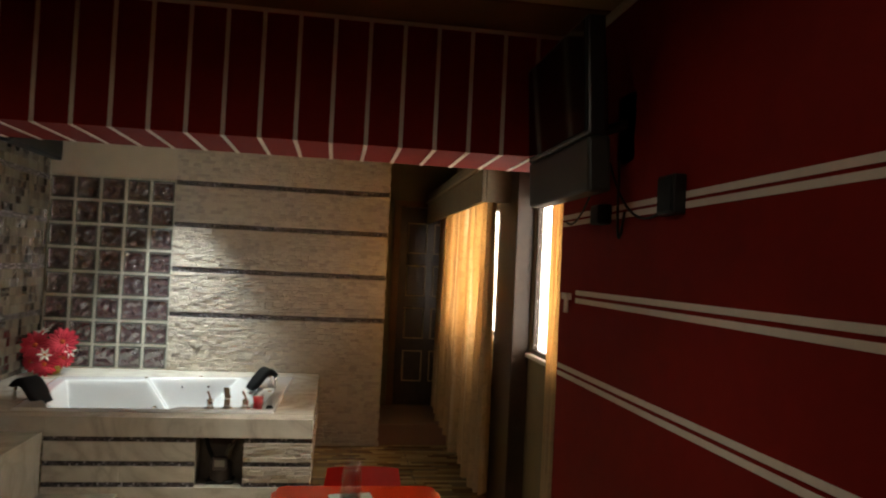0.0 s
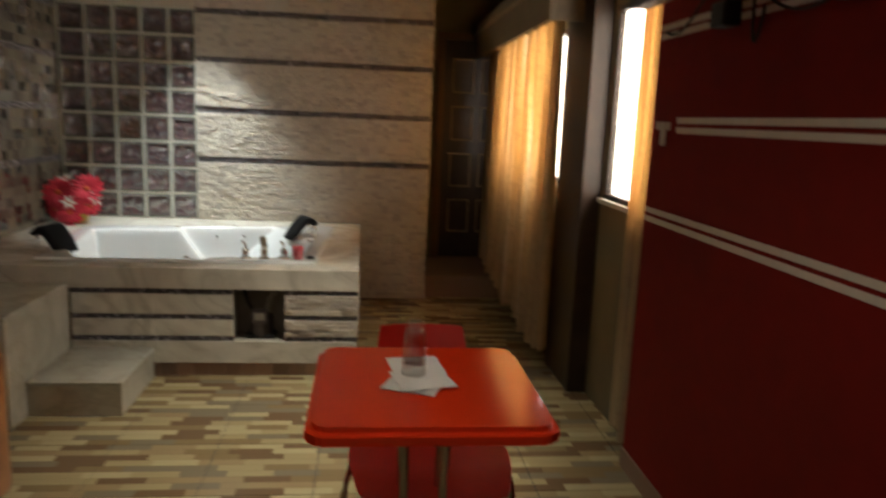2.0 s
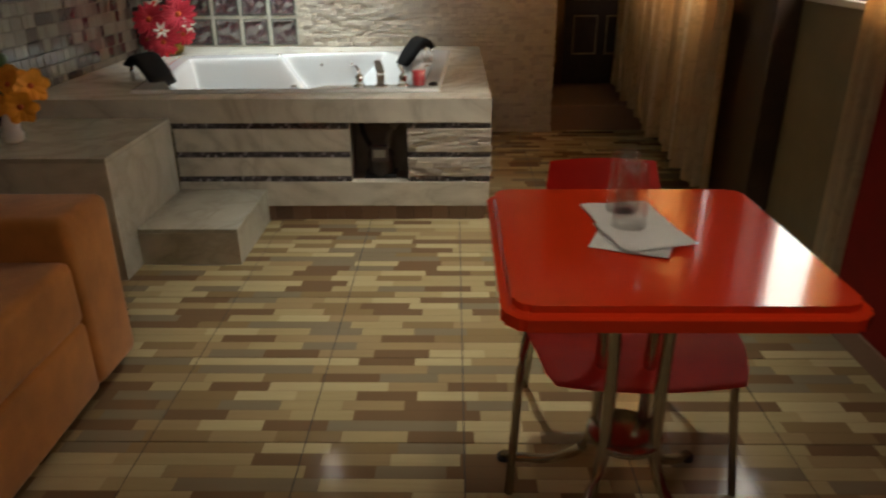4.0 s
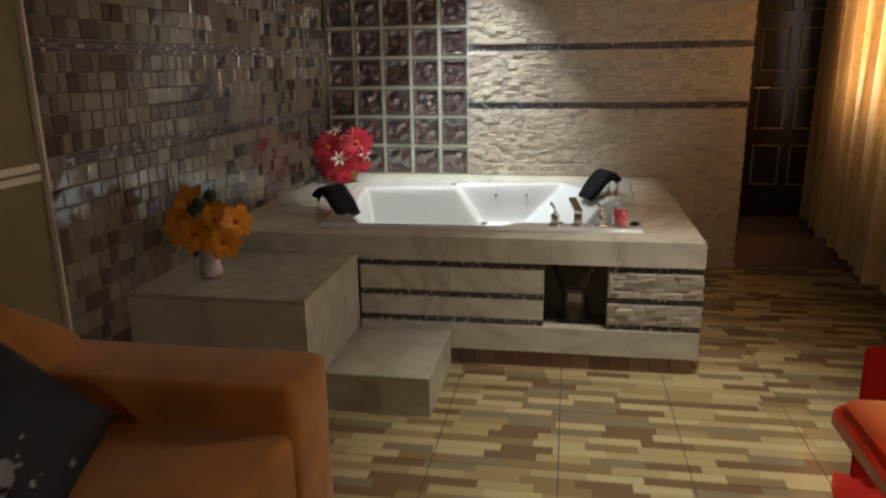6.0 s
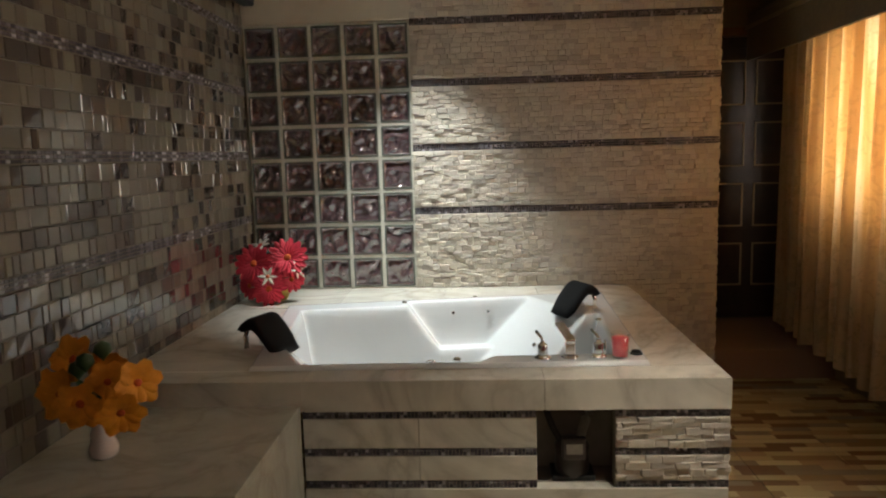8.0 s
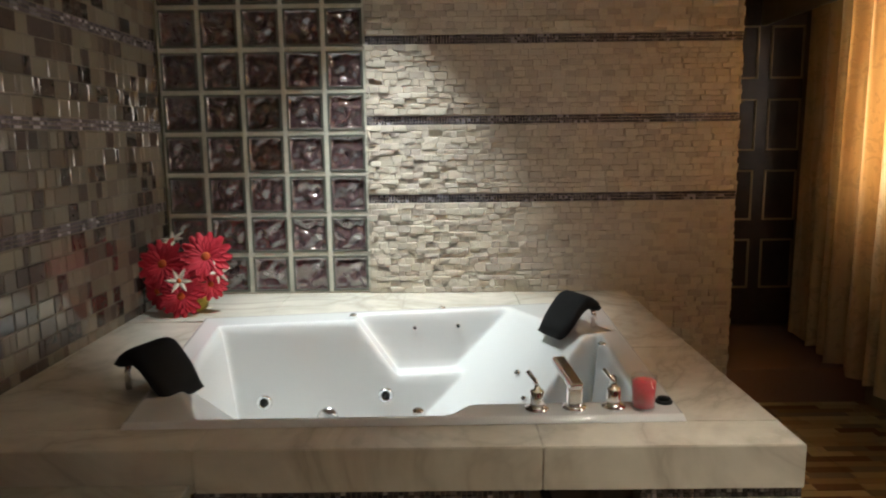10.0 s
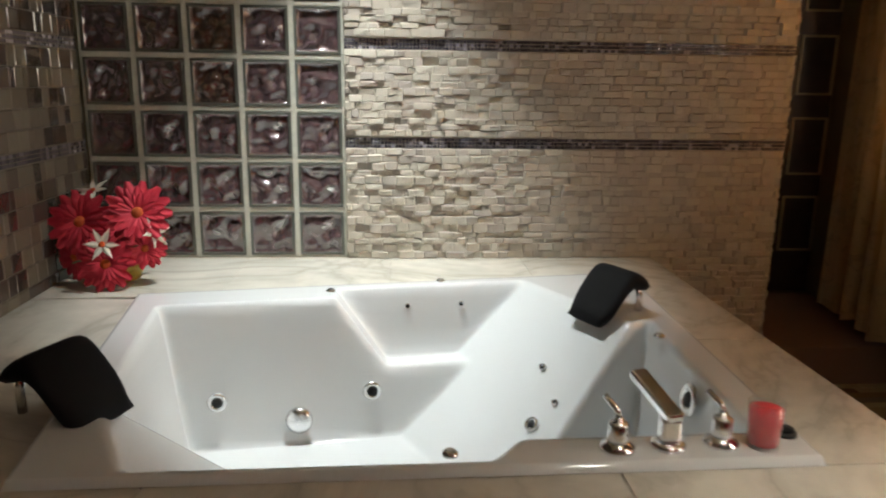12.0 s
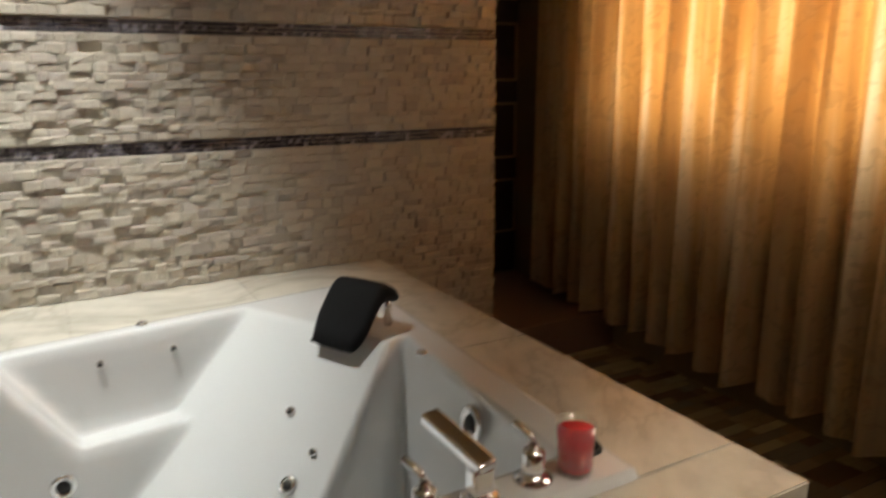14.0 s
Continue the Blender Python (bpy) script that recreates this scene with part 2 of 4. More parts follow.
def box(x0, x1, y0, y1, z0, z1, bev=0.0, bm=None, seg=2):
    b = bmesh.new() if bm is None else bm
    r = bmesh.ops.create_cube(b, size=1, matrix=Matrix.LocRotScale(((x0 + x1) / 2, (y0 + y1) / 2, (z0 + z1) / 2), None, (x1 - x0, y1 - y0, z1 - z0)))
    if bev:
        edges = list({e for v in r["verts"] for e in v.link_edges})
        bmesh.ops.bevel(b, geom=edges, offset=bev, segments=seg, profile=0.5, affect="EDGES")
    return b


def lathe(profile, n=20, centre=(0, 0, 0), bm=None, bulge=None):
    b = bmesh.new() if bm is None else bm
    rings = []
    for r, z in profile:
        ring = []
        for i in range(n):
            a = 2 * math.pi * i / n
            k = bulge(a, z) if bulge else 1.0
            ring.append(b.verts.new((centre[0] + r * k * math.cos(a), centre[1] + r * k * math.sin(a), centre[2] + z)))
        rings.append(ring)
    for p, q in zip(rings, rings[1:]):
        for i in range(n):
            b.faces.new((p[i], p[(i + 1) % n], q[(i + 1) % n], q[i]))
    if profile[0][0] > 1e-5:
        b.faces.new(rings[0][::-1])
    if profile[-1][0] > 1e-5:
        b.faces.new(rings[-1])
    return b


def tube(points, r, n=8, bm=None, closed=False):
    b = bmesh.new() if bm is None else bm
    pts = [Vector(p) for p in points]
    rings = []
    for i, p in enumerate(pts):
        d = (pts[min(i + 1, len(pts) - 1)] - pts[max(i - 1, 0)]).normalized()
        up = Vector((0, 0, 1)) if abs(d.z) < 0.9 else Vector((1, 0, 0))
        s = d.cross(up).normalized()
        t = d.cross(s)
        rings.append([b.verts.new(p + r * (math.cos(2 * math.pi * k / n) * s + math.sin(2 * math.pi * k / n) * t)) for k in range(n)])
    for p, q in zip(rings, rings[1:]):
        for k in range(n):
            b.faces.new((p[k], p[(k + 1) % n], q[(k + 1) % n], q[k]))
    b.faces.new(rings[0][::-1])
    b.faces.new(rings[-1])
    return b


def bend(a, b, c, steps=8):
    a, b, c = Vector(a), Vector(b), Vector(c)
    return [(1 - t) ** 2 * a + 2 * t * (1 - t) * b + t * t * c for t in (i / steps for i in range(steps + 1))]


def sheet(f, nu, nv, bm=None):
    b = bmesh.new() if bm is None else bm
    g = [[b.verts.new(f(i / nu, j / nv)) for j in range(nv + 1)] for i in range(nu + 1)]
    for i in range(nu):
        for j in range(nv):
            b.faces.new((g[i][j], g[i + 1][j], g[i + 1][j + 1], g[i][j + 1]))
    return b


def smooth_step(a, b, x):
    t = min(1.0, max(0.0, (x - a) / (b - a)))
    return t * t * (3 - 2 * t)


def pieces(owner, name, mat, spans, depth, along, limit=0, near=None, rough=0.0, bev=0.002):
    """Small stones or tiles on a wall: spans are (u0, u1, z0, z1, proud). along: function (u, d, z) -> place.
    Those for which near(u, z) holds, up to limit, are parts of their own; the rest is one joined part."""
    rng = random.Random(name + owner.name)
    rest_v, rest_f, own, shapes = [], [], 0, {}
    for u0, u1, z0, z1, proud in spans:
        d = depth + proud
        verts = []
        for dd, inset in ((0.0, 0.0), (d - bev, 0.0), (d, bev)):
            for uu, zz in ((u0 + inset, z0 + inset), (u1 - inset, z0 + inset), (u1 - inset, z1 - inset), (u0 + inset, z1 - inset)):
                verts.append((uu, dd + (rng.uniform(-rough, rough) if inset else 0.0), zz))
        faces = [(0, 1, 5, 4), (1, 2, 6, 5), (2, 3, 7, 6), (3, 0, 4, 7), (4, 5, 9, 8), (5, 6, 10, 9), (6, 7, 11, 10), (7, 4, 8, 11), (8, 9, 10, 11)]
        if near and own < limit and near((u0 + u1) / 2, (z0 + z1) / 2):
            own += 1
            me = bpy.data.meshes.new(name)
            me.from_pydata([along(*v) for v in verts], [], faces)
            me.materials.append(mat)
            ob = new(name, me)
            ob.parent = owner
            continue
        k = len(rest_v)
        rest_v += [along(*v) for v in verts]
        rest_f += [tuple(i + k for i in f) for f in faces]
    if rest_v:
        me = bpy.data.meshes.new(name + "_field")
        me.from_pydata(rest_v, [], rest_f)
        me.materials.append(mat)
        ob = new(name + "_field", me)
        ob.parent = owner
        ob["kind"] = "stuff"


def courses(u0, u1, z0, z1, heights, lengths, gap, proud, seed):
    """Rows of pieces of uneven length and height filling a stretch of wall."""
    rng = random.Random(seed)
    out = []
    n = max(1, round((z1 - z0) / heights))
    cut = [rng.uniform(0.75, 1.3) for _ in range(n)]
    k = (z1 - z0) / sum(cut)
    z = z0
    for r in range(n):
        h = cut[r] * k
        u = u0 - rng.uniform(0, lengths[1]) * 0.7
        while u < u1 - 1e-4:
            w = rng.uniform(*lengths)
            a, b = max(u, u0), min(u + w, u1)
            if b - a > 0.012:
                nudge = rng.uniform(-0.12, 0.12) * h
                lo = max(z0, z + nudge) if r else z0
                hi = min(z1, z + h + rng.uniform(-0.05, 0.16) * h)
                out.append((a, b - gap, lo, hi, rng.uniform(*proud)))
            u += w
        z += h
    return out


def mosaic(u0, u1, z0, z1, size, gap):
    n, m = round((u1 - u0) / size), max(1, round((z1 - z0) / size))
    su, sz = (u1 - u0) / n, (z1 - z0) / m
    return [(u0 + i * su, u0 + (i + 1) * su - gap, z0 + j * sz, z0 + (j + 1) * sz - gap, 0.0) for i in range(n) for j in range(m)]


# ---- the shell of the room ----
CEIL, WALL_R, STONE_R, DECK, TUB_R, TUB_F = 2.69, 3.465, 2.805, 0.62, 2.28, -1.85
BACK = -8.2
BANDS = (1.095, 1.475, 1.855, 2.21)

setting("subfloor", box(-0.2, 4.0, BACK - 0.2, 1.2, -0.15, -0.006), M_GROUT, "grey cement bed under the floor tiles", "floor")
setting("ceiling", box(-0.2, 3.8, BACK - 0.2, 1.2, CEIL, CEIL + 0.12), M_CEIL, "tan painted ceiling with brown border", "ceiling")
wall_left = setting("wall_left", box(-0.2, -0.008, BACK, 0.2, 0, CEIL), M_OLIVE, "dark olive painted wall with white double stripes", "wall")
wall_behind = setting("wall_behind", box(-0.2, WALL_R, BACK - 0.2, BACK, 0, CEIL), M_RED, "plain red painted wall", "wall")
wall_red = setting("wall_red", box(WALL_R, WALL_R + 0.24, BACK, -2.93, 0, CEIL), M_RED, "deep red wall painted with white double stripes", "wall")
bm = box(0.0, STONE_R, 0.0, 0.18, 0, DECK)
box(1.0, STONE_R, 0.0, 0.18, DECK, CEIL, 0, bm)
box(-0.008, 1.0, 0.0, 0.18, 2.225, CEIL, 0, bm)
wall_back = setting("wall_back", bm, M_CREAM, "cream wall clad with split-face stone strips", "wall")
bm = box(-0.1, 1.1, 0.9, 1.0, 0, CEIL)
box(1.0, 1.1, 0.18, 0.9, 0, CEIL, 0, bm)
box(-0.2, -0.1, 0.2, 1.0, 0, CEIL, 0, bm)
setting("wall_behind_blocks", bm, M_CONCRETE, "dim plastered wall behind the glass blocks", "wall")

# window wall with two openings and a pillar between them
WX0, WX1 = 3.56, 3.61
bm = bmesh.new()
for y0, y1, z0, z1 in ((-2.93, 1.05, 0, 1.09), (-2.93, 1.05, 2.08, CEIL), (-2.93, -2.90, 1.09, 2.08), (-2.10, -1.60, 1.09, 2.08), (0.02, 1.05, 1.09, 2.08)):
    box(WX0, WX1, y0, y1, z0, z1, 0, bm)
wall_window = setting("wall_window", bm, M_OLIVE, "olive wall with two curtained windows", "wall")
setting("pillar", box(3.45, WX0 - 0.002, -2.08, -1.58, 0, CEIL, 0.006), M_DARKWOOD, "dark brown pillar between two windows", "pillar")
bm = box(STONE_R - 0.16, STONE_R, 0.18, 0.9, 0, CEIL)
setting("wall_passage", bm, M_OLIVE, "dark wall along the passage to the door", "wall")
bm = box(STONE_R - 0.16, 2.93, 0.9, 1.05, 0, CEIL)
box(2.93, WX0 - 0.001, 0.9, 1.05, 2.252, CEIL, 0, bm)
box(2.93, WX0 - 0.001, 1.03, 1.05, 0, 2.252, 0, bm)
setting("wall_door", bm, M_OLIVE, "dark wall round a brown panelled door", "wall")

# dropped red beam with white stripes
BY0, BY1, BZ = -3.18, -2.675, 2.115
beam = setting("ceiling_beam", box(0.0, WALL_R, BY0, BY1, BZ, CEIL), M_RED, "dropped red beam striped with thin white lines", "beam")
for i in range(23):
    x = 0.03 + 0.1525 * i
    part("stripe", box(x - 0.009, x + 0.009, BY0 - 0.003, BY0, BZ - 0.003, CEIL - 0.03), M_WHITE, beam)
    part("stripe", box(x - 0.009, x + 0.009, BY0, BY1, BZ - 0.003, BZ), M_WHITE, beam)
part("stripe", box(0, WALL_R, BY0 - 0.006, BY0 - 0.0005, CEIL - 0.03, CEIL - 0.012), M_WHITE, beam)
trim = setting("ceiling_trim", box(0.0, WALL_R, BY0 - 0.34, BY0 - 0.004, CEIL - 0.012, CEIL - 0.0005), M_TRIM_BROWN, "brown painted border along the ceiling", "trim")
trim2 = setting("ceiling_trim_side", box(WALL_R - 0.03, WALL_R - 0.002, BACK, BY0 - 0.01, CEIL - 0.035, CEIL - 0.013), M_WHITE, "thin white cornice strip", "trim")

# white double stripes on the red wall
def wall_stripe(y0, z0, y1, z1, owner, x, side):
    b = bmesh.new()
    w = 0.011
    vs = [(y0, z0 - w), (y1, z1 - w), (y1, z1 + w), (y0, z0 + w)]
    a = [b.verts.new((x, y, z)) for y, z in vs]
    c = [b.verts.new((x + side * 0.003, y, z)) for y, z in vs]
    b.faces.new(a)
    b.faces.new(c[::-1])
    for i in range(4):
        b.faces.new((a[i], a[(i + 1) % 4], c[(i + 1) % 4], c[i]))
    part("stripe", b, M_WHITE, owner)


for n, (y0, y1) in enumerate(((BACK, -2.935),)):
    part("baseboard", box(WALL_R - 0.012, WALL_R - 0.0005, y0, y1, 0.0, 0.085, 0.002), M_PLINTH, wall_red)

# floor
floor = setting("floor", box(-0.2, 3.9, BACK, 0.9, -0.006, -0.003), M_DARKGROUT, "glossy ceramic floor tiles printed with wood strips", "floor")
TILE = 0.45
bm = box(0, TILE - 0.004, 0, TILE - 0.004, -0.003, 0.0)
tile_mesh = bpy.data.meshes.new("floor_tile")
bm.to_mesh(tile_mesh)
bm.free()
tile_mesh.materials.append(M_FLOOR)
for i in range(9):
    for j in range(19):
        piece("floor_tile", tile_mesh, floor, (-0.12 + i * TILE, -7.65 + j * TILE, 0.0))

# stripes of the red and olive walls, doorway step
for z in (1.862, 1.829, 1.506, 1.470, 1.146, 1.110):
    wall_stripe(BACK, z, -3.17 if 1.4 < z < 1.6 else -2.95, z, wall_red, WALL_R - 0.0005, -1)
for z in (1.073, 1.040):
    wall_stripe(BACK, z, -2.90, z, wall_left, -0.0075, 1)
part("tile_edge_trim", box(-0.0078, 0.012, -2.895, -2.885, 0.0, CEIL), M_WHITE, wall_left)
setting("step", box(STONE_R, WX0, 0.04, 0.9, 0.0, 0.185, 0.006), M_PLINTH, "raised brown tiled step before the door", "step")

# stone strips and mosaic bands of the back wall
def on_back(u, d, z):
    return (u, -d, z)


def on_left(u, d, z):
    return (-0.008 + d, u, z)


def on_stone_end(u, d, z):
    return (STONE_R + d, u, z)


part("mortar_bed", box(1.002, STONE_R - 0.002, -0.004, -0.0005, 0.0, CEIL - 0.002), M_CREAM, wall_back)
levels = [DECK] + list(BANDS)
BAND_H = 0.042
spans = []
for k in range(4):
    lo = DECK + 0.002 if k == 0 else BANDS[k - 1] + BAND_H / 2 + 0.003
    spans += courses(1.003, STONE_R, lo, BANDS[k] - BAND_H / 2 - 0.002, 0.0285, (0.03, 0.075), 0.0006, (0.0, 0.017), 40 + k)
spans += courses(TUB_R + 0.004, STONE_R, 0.002, DECK, 0.0285, (0.03, 0.075), 0.0006, (0.0, 0.017), 51)
spans += courses(1.003, STONE_R, BANDS[3] + BAND_H / 2, 2.66, 0.0285, (0.03, 0.075), 0.0006, (0.0, 0.011), 52)
pieces(wall_back, "split_stone", M_STONE, spans, 0.012, on_back, 300, lambda u, z: u < 2.1 and 0.62 < z < 1.06, 0.003, 0.004)
for z in BANDS:
    pieces(wall_back, "mosaic_band", M_BAND, mosaic(1.003, STONE_R + 0.008, z - BAND_H / 2, z + BAND_H / 2, 0.014, 0.002), 0.012, on_back, 0, None, 0.0005, 0.0015)
pieces(wall_back, "end_stone", M_STONE, courses(-0.012, 0.17, 0.002, 2.66, 0.0215, (0.05, 0.12), 0.0015, (0.0, 0.01), 53), 0.004, on_stone_end, 0, None, 0.003, 0.003)

# mosaic of the left wall
spans = []
for k in range(5):
    lo = 0.002 if k == 0 else BANDS[k - 1] - 0.02 + BAND_H / 2 + 0.002
    hi = 2.66 if k == 4 else BANDS[k] - 0.02 - BAND_H / 2 - 0.002
    rows = round((hi - lo) / 0.0676)
    h = (hi - lo) / rows
    rng = random.Random(70 + k)
    for r in range(rows):
        u = -2.885
        while u < -0.012:
            w = rng.choice((0.034, 0.051, 0.068, 0.068, 0.068, 0.102))
            spans.append((u, min(u + w, -0.008) - 0.002, lo + r * h, lo + (r + 1) * h - 0.002, rng.uniform(0, 0.0015)))
            u += w
pieces(wall_left, "mosaic_tile", M_TILE, spans, 0.007, on_left, 300, lambda u, z: u > -2.3 and 0.62 < z < 1.5, 0.0012, 0.0035)
for z in BANDS:
    for dz in (-0.014, 0.0, 0.014):
        pieces(wall_left, "band_strip", M_BAND, mosaic(-2.885, -0.008, z - 0.02 + dz - 0.006, z - 0.02 + dz + 0.006, 0.022, 0.001), 0.008, on_left, 0, None, 0.0005, 0.0015)
part("mortar_bed", box(-0.0079, -0.003, -2.884, -0.002, 0.0, 2.66), M_TILEBED, wall_left)

# glass block window
blocks = setting("window_1", box(-0.006, 1.0, 0.012, 0.078, 2.2195, 2.2245), M_MORTAR, "window of wavy glass blocks in pale mortar", "glass block window")
for i in range(6):
    x = 0.2 * i
    part("mortar_joint", box(max(x - 0.0105, 0.0), min(x + 0.0105, 0.999), 0.006, 0.085, DECK, 2.2195, 0.003), M_MORTAR, blocks)
for j in range(9):
    z = DECK + 0.2 * j
    part("mortar_joint", box(0.0, 0.999, 0.0075, 0.083, max(z - 0.010, DECK), min(z + 0.010, 2.219), 0.003), M_MORTAR, blocks)


def block_mesh(mat, seed):
    nz = Vector((seed * 7.3, seed * 3.1, 0))

    def face(side):
        def f(a, b):
            e = min(a, 1 - a, b, 1 - b)
            wave = 0.024 * noise.noise(Vector((a * 3.5, b * 3.5, side)) + nz) * smooth_step(0.04, 0.2, e)
            dip = 0.014 * smooth_step(0.0, 0.09, e)
            y = (0.004 + dip + wave) if side == 0 else (0.082 - dip + wave)
            return (-0.088 + 0.176 * a, y, -0.088 + 0.176 * b)
        return f

    b = sheet(face(0), 24, 24)
    sheet(face(1), 18, 18, b)
    me = bpy.data.meshes.new("glass_block")
    bmesh.ops.recalc_face_normals(b, faces=b.faces)
    b.to_mesh(me)
    b.free()
    me.polygons.foreach_set("use_smooth", [True] * len(me.polygons))
    me.materials.append(mat)
    return me


def rim_mesh():
    b = bmesh.new()
    for x0, x1, z0, z1 in ((-0.089, 0.089, 0.078, 0.089), (-0.089, 0.089, -0.089, -0.078), (-0.089, -0.078, -0.078, 0.078), (0.078, 0.089, -0.078, 0.078)):
        box(x0, x1, 0.003, 0.07, z0, z1, 0.002, b)
    me = bpy.data.meshes.new("block_edge")
    b.to_mesh(me)
    b.free()
    me.materials.append(M_GEDGE)
    return me


variants = [block_mesh(M_GBLOCK, s) for s in range(6)]
amber = block_mesh(M_AMBER, 9)
edge_mesh = rim_mesh()
rng = random.Random(5)
for i in range(5):
    for j in range(8):
        me = amber if (i == 2 and j in (3, 4)) else rng.choice(variants)
        ob = piece("glass_block", me, blocks, (0.1 + 0.2 * i, 0, DECK + 0.1 + 0.2 * j))
        if me is amber:
            ob["label"] = "amber-tinted wavy glass block"
        e = new("block_edge", edge_mesh)
        e.parent = ob

# windows behind the curtains
def window(name, y0, y1):
    w = setting(name, box(WX0 + 0.004, WX1 - 0.004, y0, y1, 1.092, 1.125, 0.004), M_DARKWOOD, "bright daylit window in a dark wooden frame", "window")
    part("window_sill", box(WX0 - 0.03, WX0 + 0.0035, y0, y1, 1.075, 1.100, 0.003), M_WHITE, w, "white painted sill")
    part("window_frame", box(WX0 + 0.004, WX1 - 0.004, y0, y1, 2.045, 2.078, 0.004), M_DARKWOOD, w)
    for y in (y0, y1 - 0.03):
        part("window_frame", box(WX0 + 0.008, WX1 - 0.008, y, y + 0.03, 1.127, 2.043, 0.003), M_DARKWOOD, w)
    g = part("pane", box(WX0 + 0.022, WX0 + 0.026, y0 + 0.031, y1 - 0.031, 1.127, 2.043), M_CLEAR, w)
    g.visible_shadow = False


window("window_2", -1.595, 0.015)
window("window_3", -2.895, -2.105)
setting("backdrop", box(4.3, 4.32, -5.0, 2.5, -0.5, 4.5), glow("daylight_backdrop", (1.0, 0.88, 0.74), 10), "bright hazy daylight outside the windows", "backdrop")

# curtains and pelmet
def curtain(y0, y1, x, top, hem, folds, label, amp=0.035, seed=0):
    rng = random.Random(seed)
    ph = [rng.uniform(-0.9, 0.9) for _ in range(folds + 3)]

    def f(a, b):
        y = y0 + (y1 - y0) * a
        k = a * folds
        i = int(k)
        jit = ph[i] * (1 - (k - i)) + ph[i + 1] * (k - i)
        ang = 2 * math.pi * k + jit
        s = (0.6 + 0.4 * (1 - b)) * (0.75 + 0.4 * ph[i % 5])
        wob = 0.006 * noise.noise(Vector((y * 9, b * 5, seed)))
        d = amp * s * (math.sin(ang) + 0.28 * math.sin(2.3 * ang + 1))
        ragged = 0.02 * math.sin(ang * 0.5 + seed) * (1 - b)
        z0 = hem[0] + (hem[1] - hem[0]) * a + ragged
        return (x + d + wob, y + 0.012 * math.cos(ang) * s, z0 + (top - z0) * b)

    b = sheet(f, folds * 12, 24)
    ob = link("curtain", b, M_CURTAIN, True)
    return tagged(ob, label, "curtain", "window curtains")


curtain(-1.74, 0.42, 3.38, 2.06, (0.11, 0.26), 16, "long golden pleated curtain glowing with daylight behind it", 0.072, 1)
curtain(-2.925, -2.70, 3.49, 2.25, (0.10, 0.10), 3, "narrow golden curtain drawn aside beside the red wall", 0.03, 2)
pel = thing("pelmet", (3.40, -0.6, 2.0), "grey-brown boxed pelmet with pale moulding over the curtain", "pelmet")
part("front_board", box(-0.14, -0.115, -1.30, 1.45, 0.02, 0.30, 0.004), M_PELMET, pel)
part("end_board", box(-0.113, 0.155, -1.30, -1.275, 0.02, 0.30, 0.004), M_PELMET, pel)
part("top_board", box(-0.14, 0.155, -1.30, 1.45, 0.302, 0.325, 0.004), M_PELMET, pel)
part("moulding", box(-0.155, -0.1405, -1.315, 1.45, 0.225, 0.25, 0.004), M_WOODLINE, pel, "pale moulding strip")
part("moulding", box(-0.1395, 0.155, -1.315, -1.3005, 0.225, 0.25, 0.004), M_WOODLINE, pel, "pale moulding strip")
tie = thing("curtain_tieback", (WALL_R - 0.002, -3.06, 1.47), "white curtain tie-back hook on the red wall", "hook")
part("plate", box(-0.014, 0, -0.055, 0.06, 0.0, 0.03, 0.003), M_WHITE, tie)
part("hook", box(-0.03, -0.0142, -0.055, -0.03, -0.06, 0.03, 0.004), M_WHITE, tie)

# door at the end of the passage
door = thing("door_1", (2.95, 0.88, 0.19), "closed dark brown panelled door with pale moulding lines", "door", kind="structure")
part("frame", box(-0.02, 0.05, -0.02, 0.14, 0, 2.0, 0.004), M_TRIM_BROWN, door, "brown door frame")
part("frame", box(-0.02, 0.61, -0.02, 0.14, 2.002, 2.06, 0.004), M_TRIM_BROWN, door, "brown door frame")
leaf = part("door_leaf", box(0.052, 0.608, 0.03, 0.075, 0.002, 1.998, 0.004), M_DARKWOOD, door)
for c in range(2):
    for r in range(4):
        x0, z0 = 0.13 + c * 0.27, 0.24 + r * 0.43
        b = bmesh.new()
        for q in ((x0, x0 + 0.20, z0, z0 + 0.012), (x0, x0 + 0.20, z0 + 0.30, z0 + 0.312), (x0, x0 + 0.012, z0 + 0.0121, z0 + 0.2999), (x0 + 0.188, x0 + 0.20, z0 + 0.0121, z0 + 0.2999)):
            box(q[0], q[1], 0.016, 0.0298, q[2], q[3], 0.003, b)
        m = part("panel_moulding", b, M_WOODLINE, leaf, "pale panel moulding")
part("door_handle", tube([(0.10, 0.029, 0.98), (0.10, -0.02, 0.98), (0.20, -0.02, 0.98)], 0.009), M_CHROME, leaf)

# ---- bathtub platform ----
plat = thing("bathtub_platform", (0, 0, 0), "white marble bathtub platform with stone and mosaic strips", "tub platform", kind="structure")
PF = TUB_F + 0.012
# inner walls of the platform round the tub, leaving the service niche open
NX0, NX1, NZ0, NZ1 = 1.59, 1.872, 0.225, 0.503
PX = TUB_R - 0.02
part("plinth", box(0.73, PX - 0.012, PF + 0.03, PF + 0.05, 0, 0.078), M_DARKGROUT, plat)
pieces(plat, "plinth_tile", M_PLINTH, [(0.75 + 0.0882 * i, 0.75 + 0.0882 * (i + 1) - 0.003, 0.002, 0.076, 0.0) for i in range(17)], 0.018, lambda u, d, z: (u, PF + 0.03 - d, z), 40, lambda u, z: True, 0, 0.001)
part("plinth_side", box(PX - 0.0115, PX - 0.002, PF + 0.031, -0.02, 0, 0.078), M_PLINTH, plat)
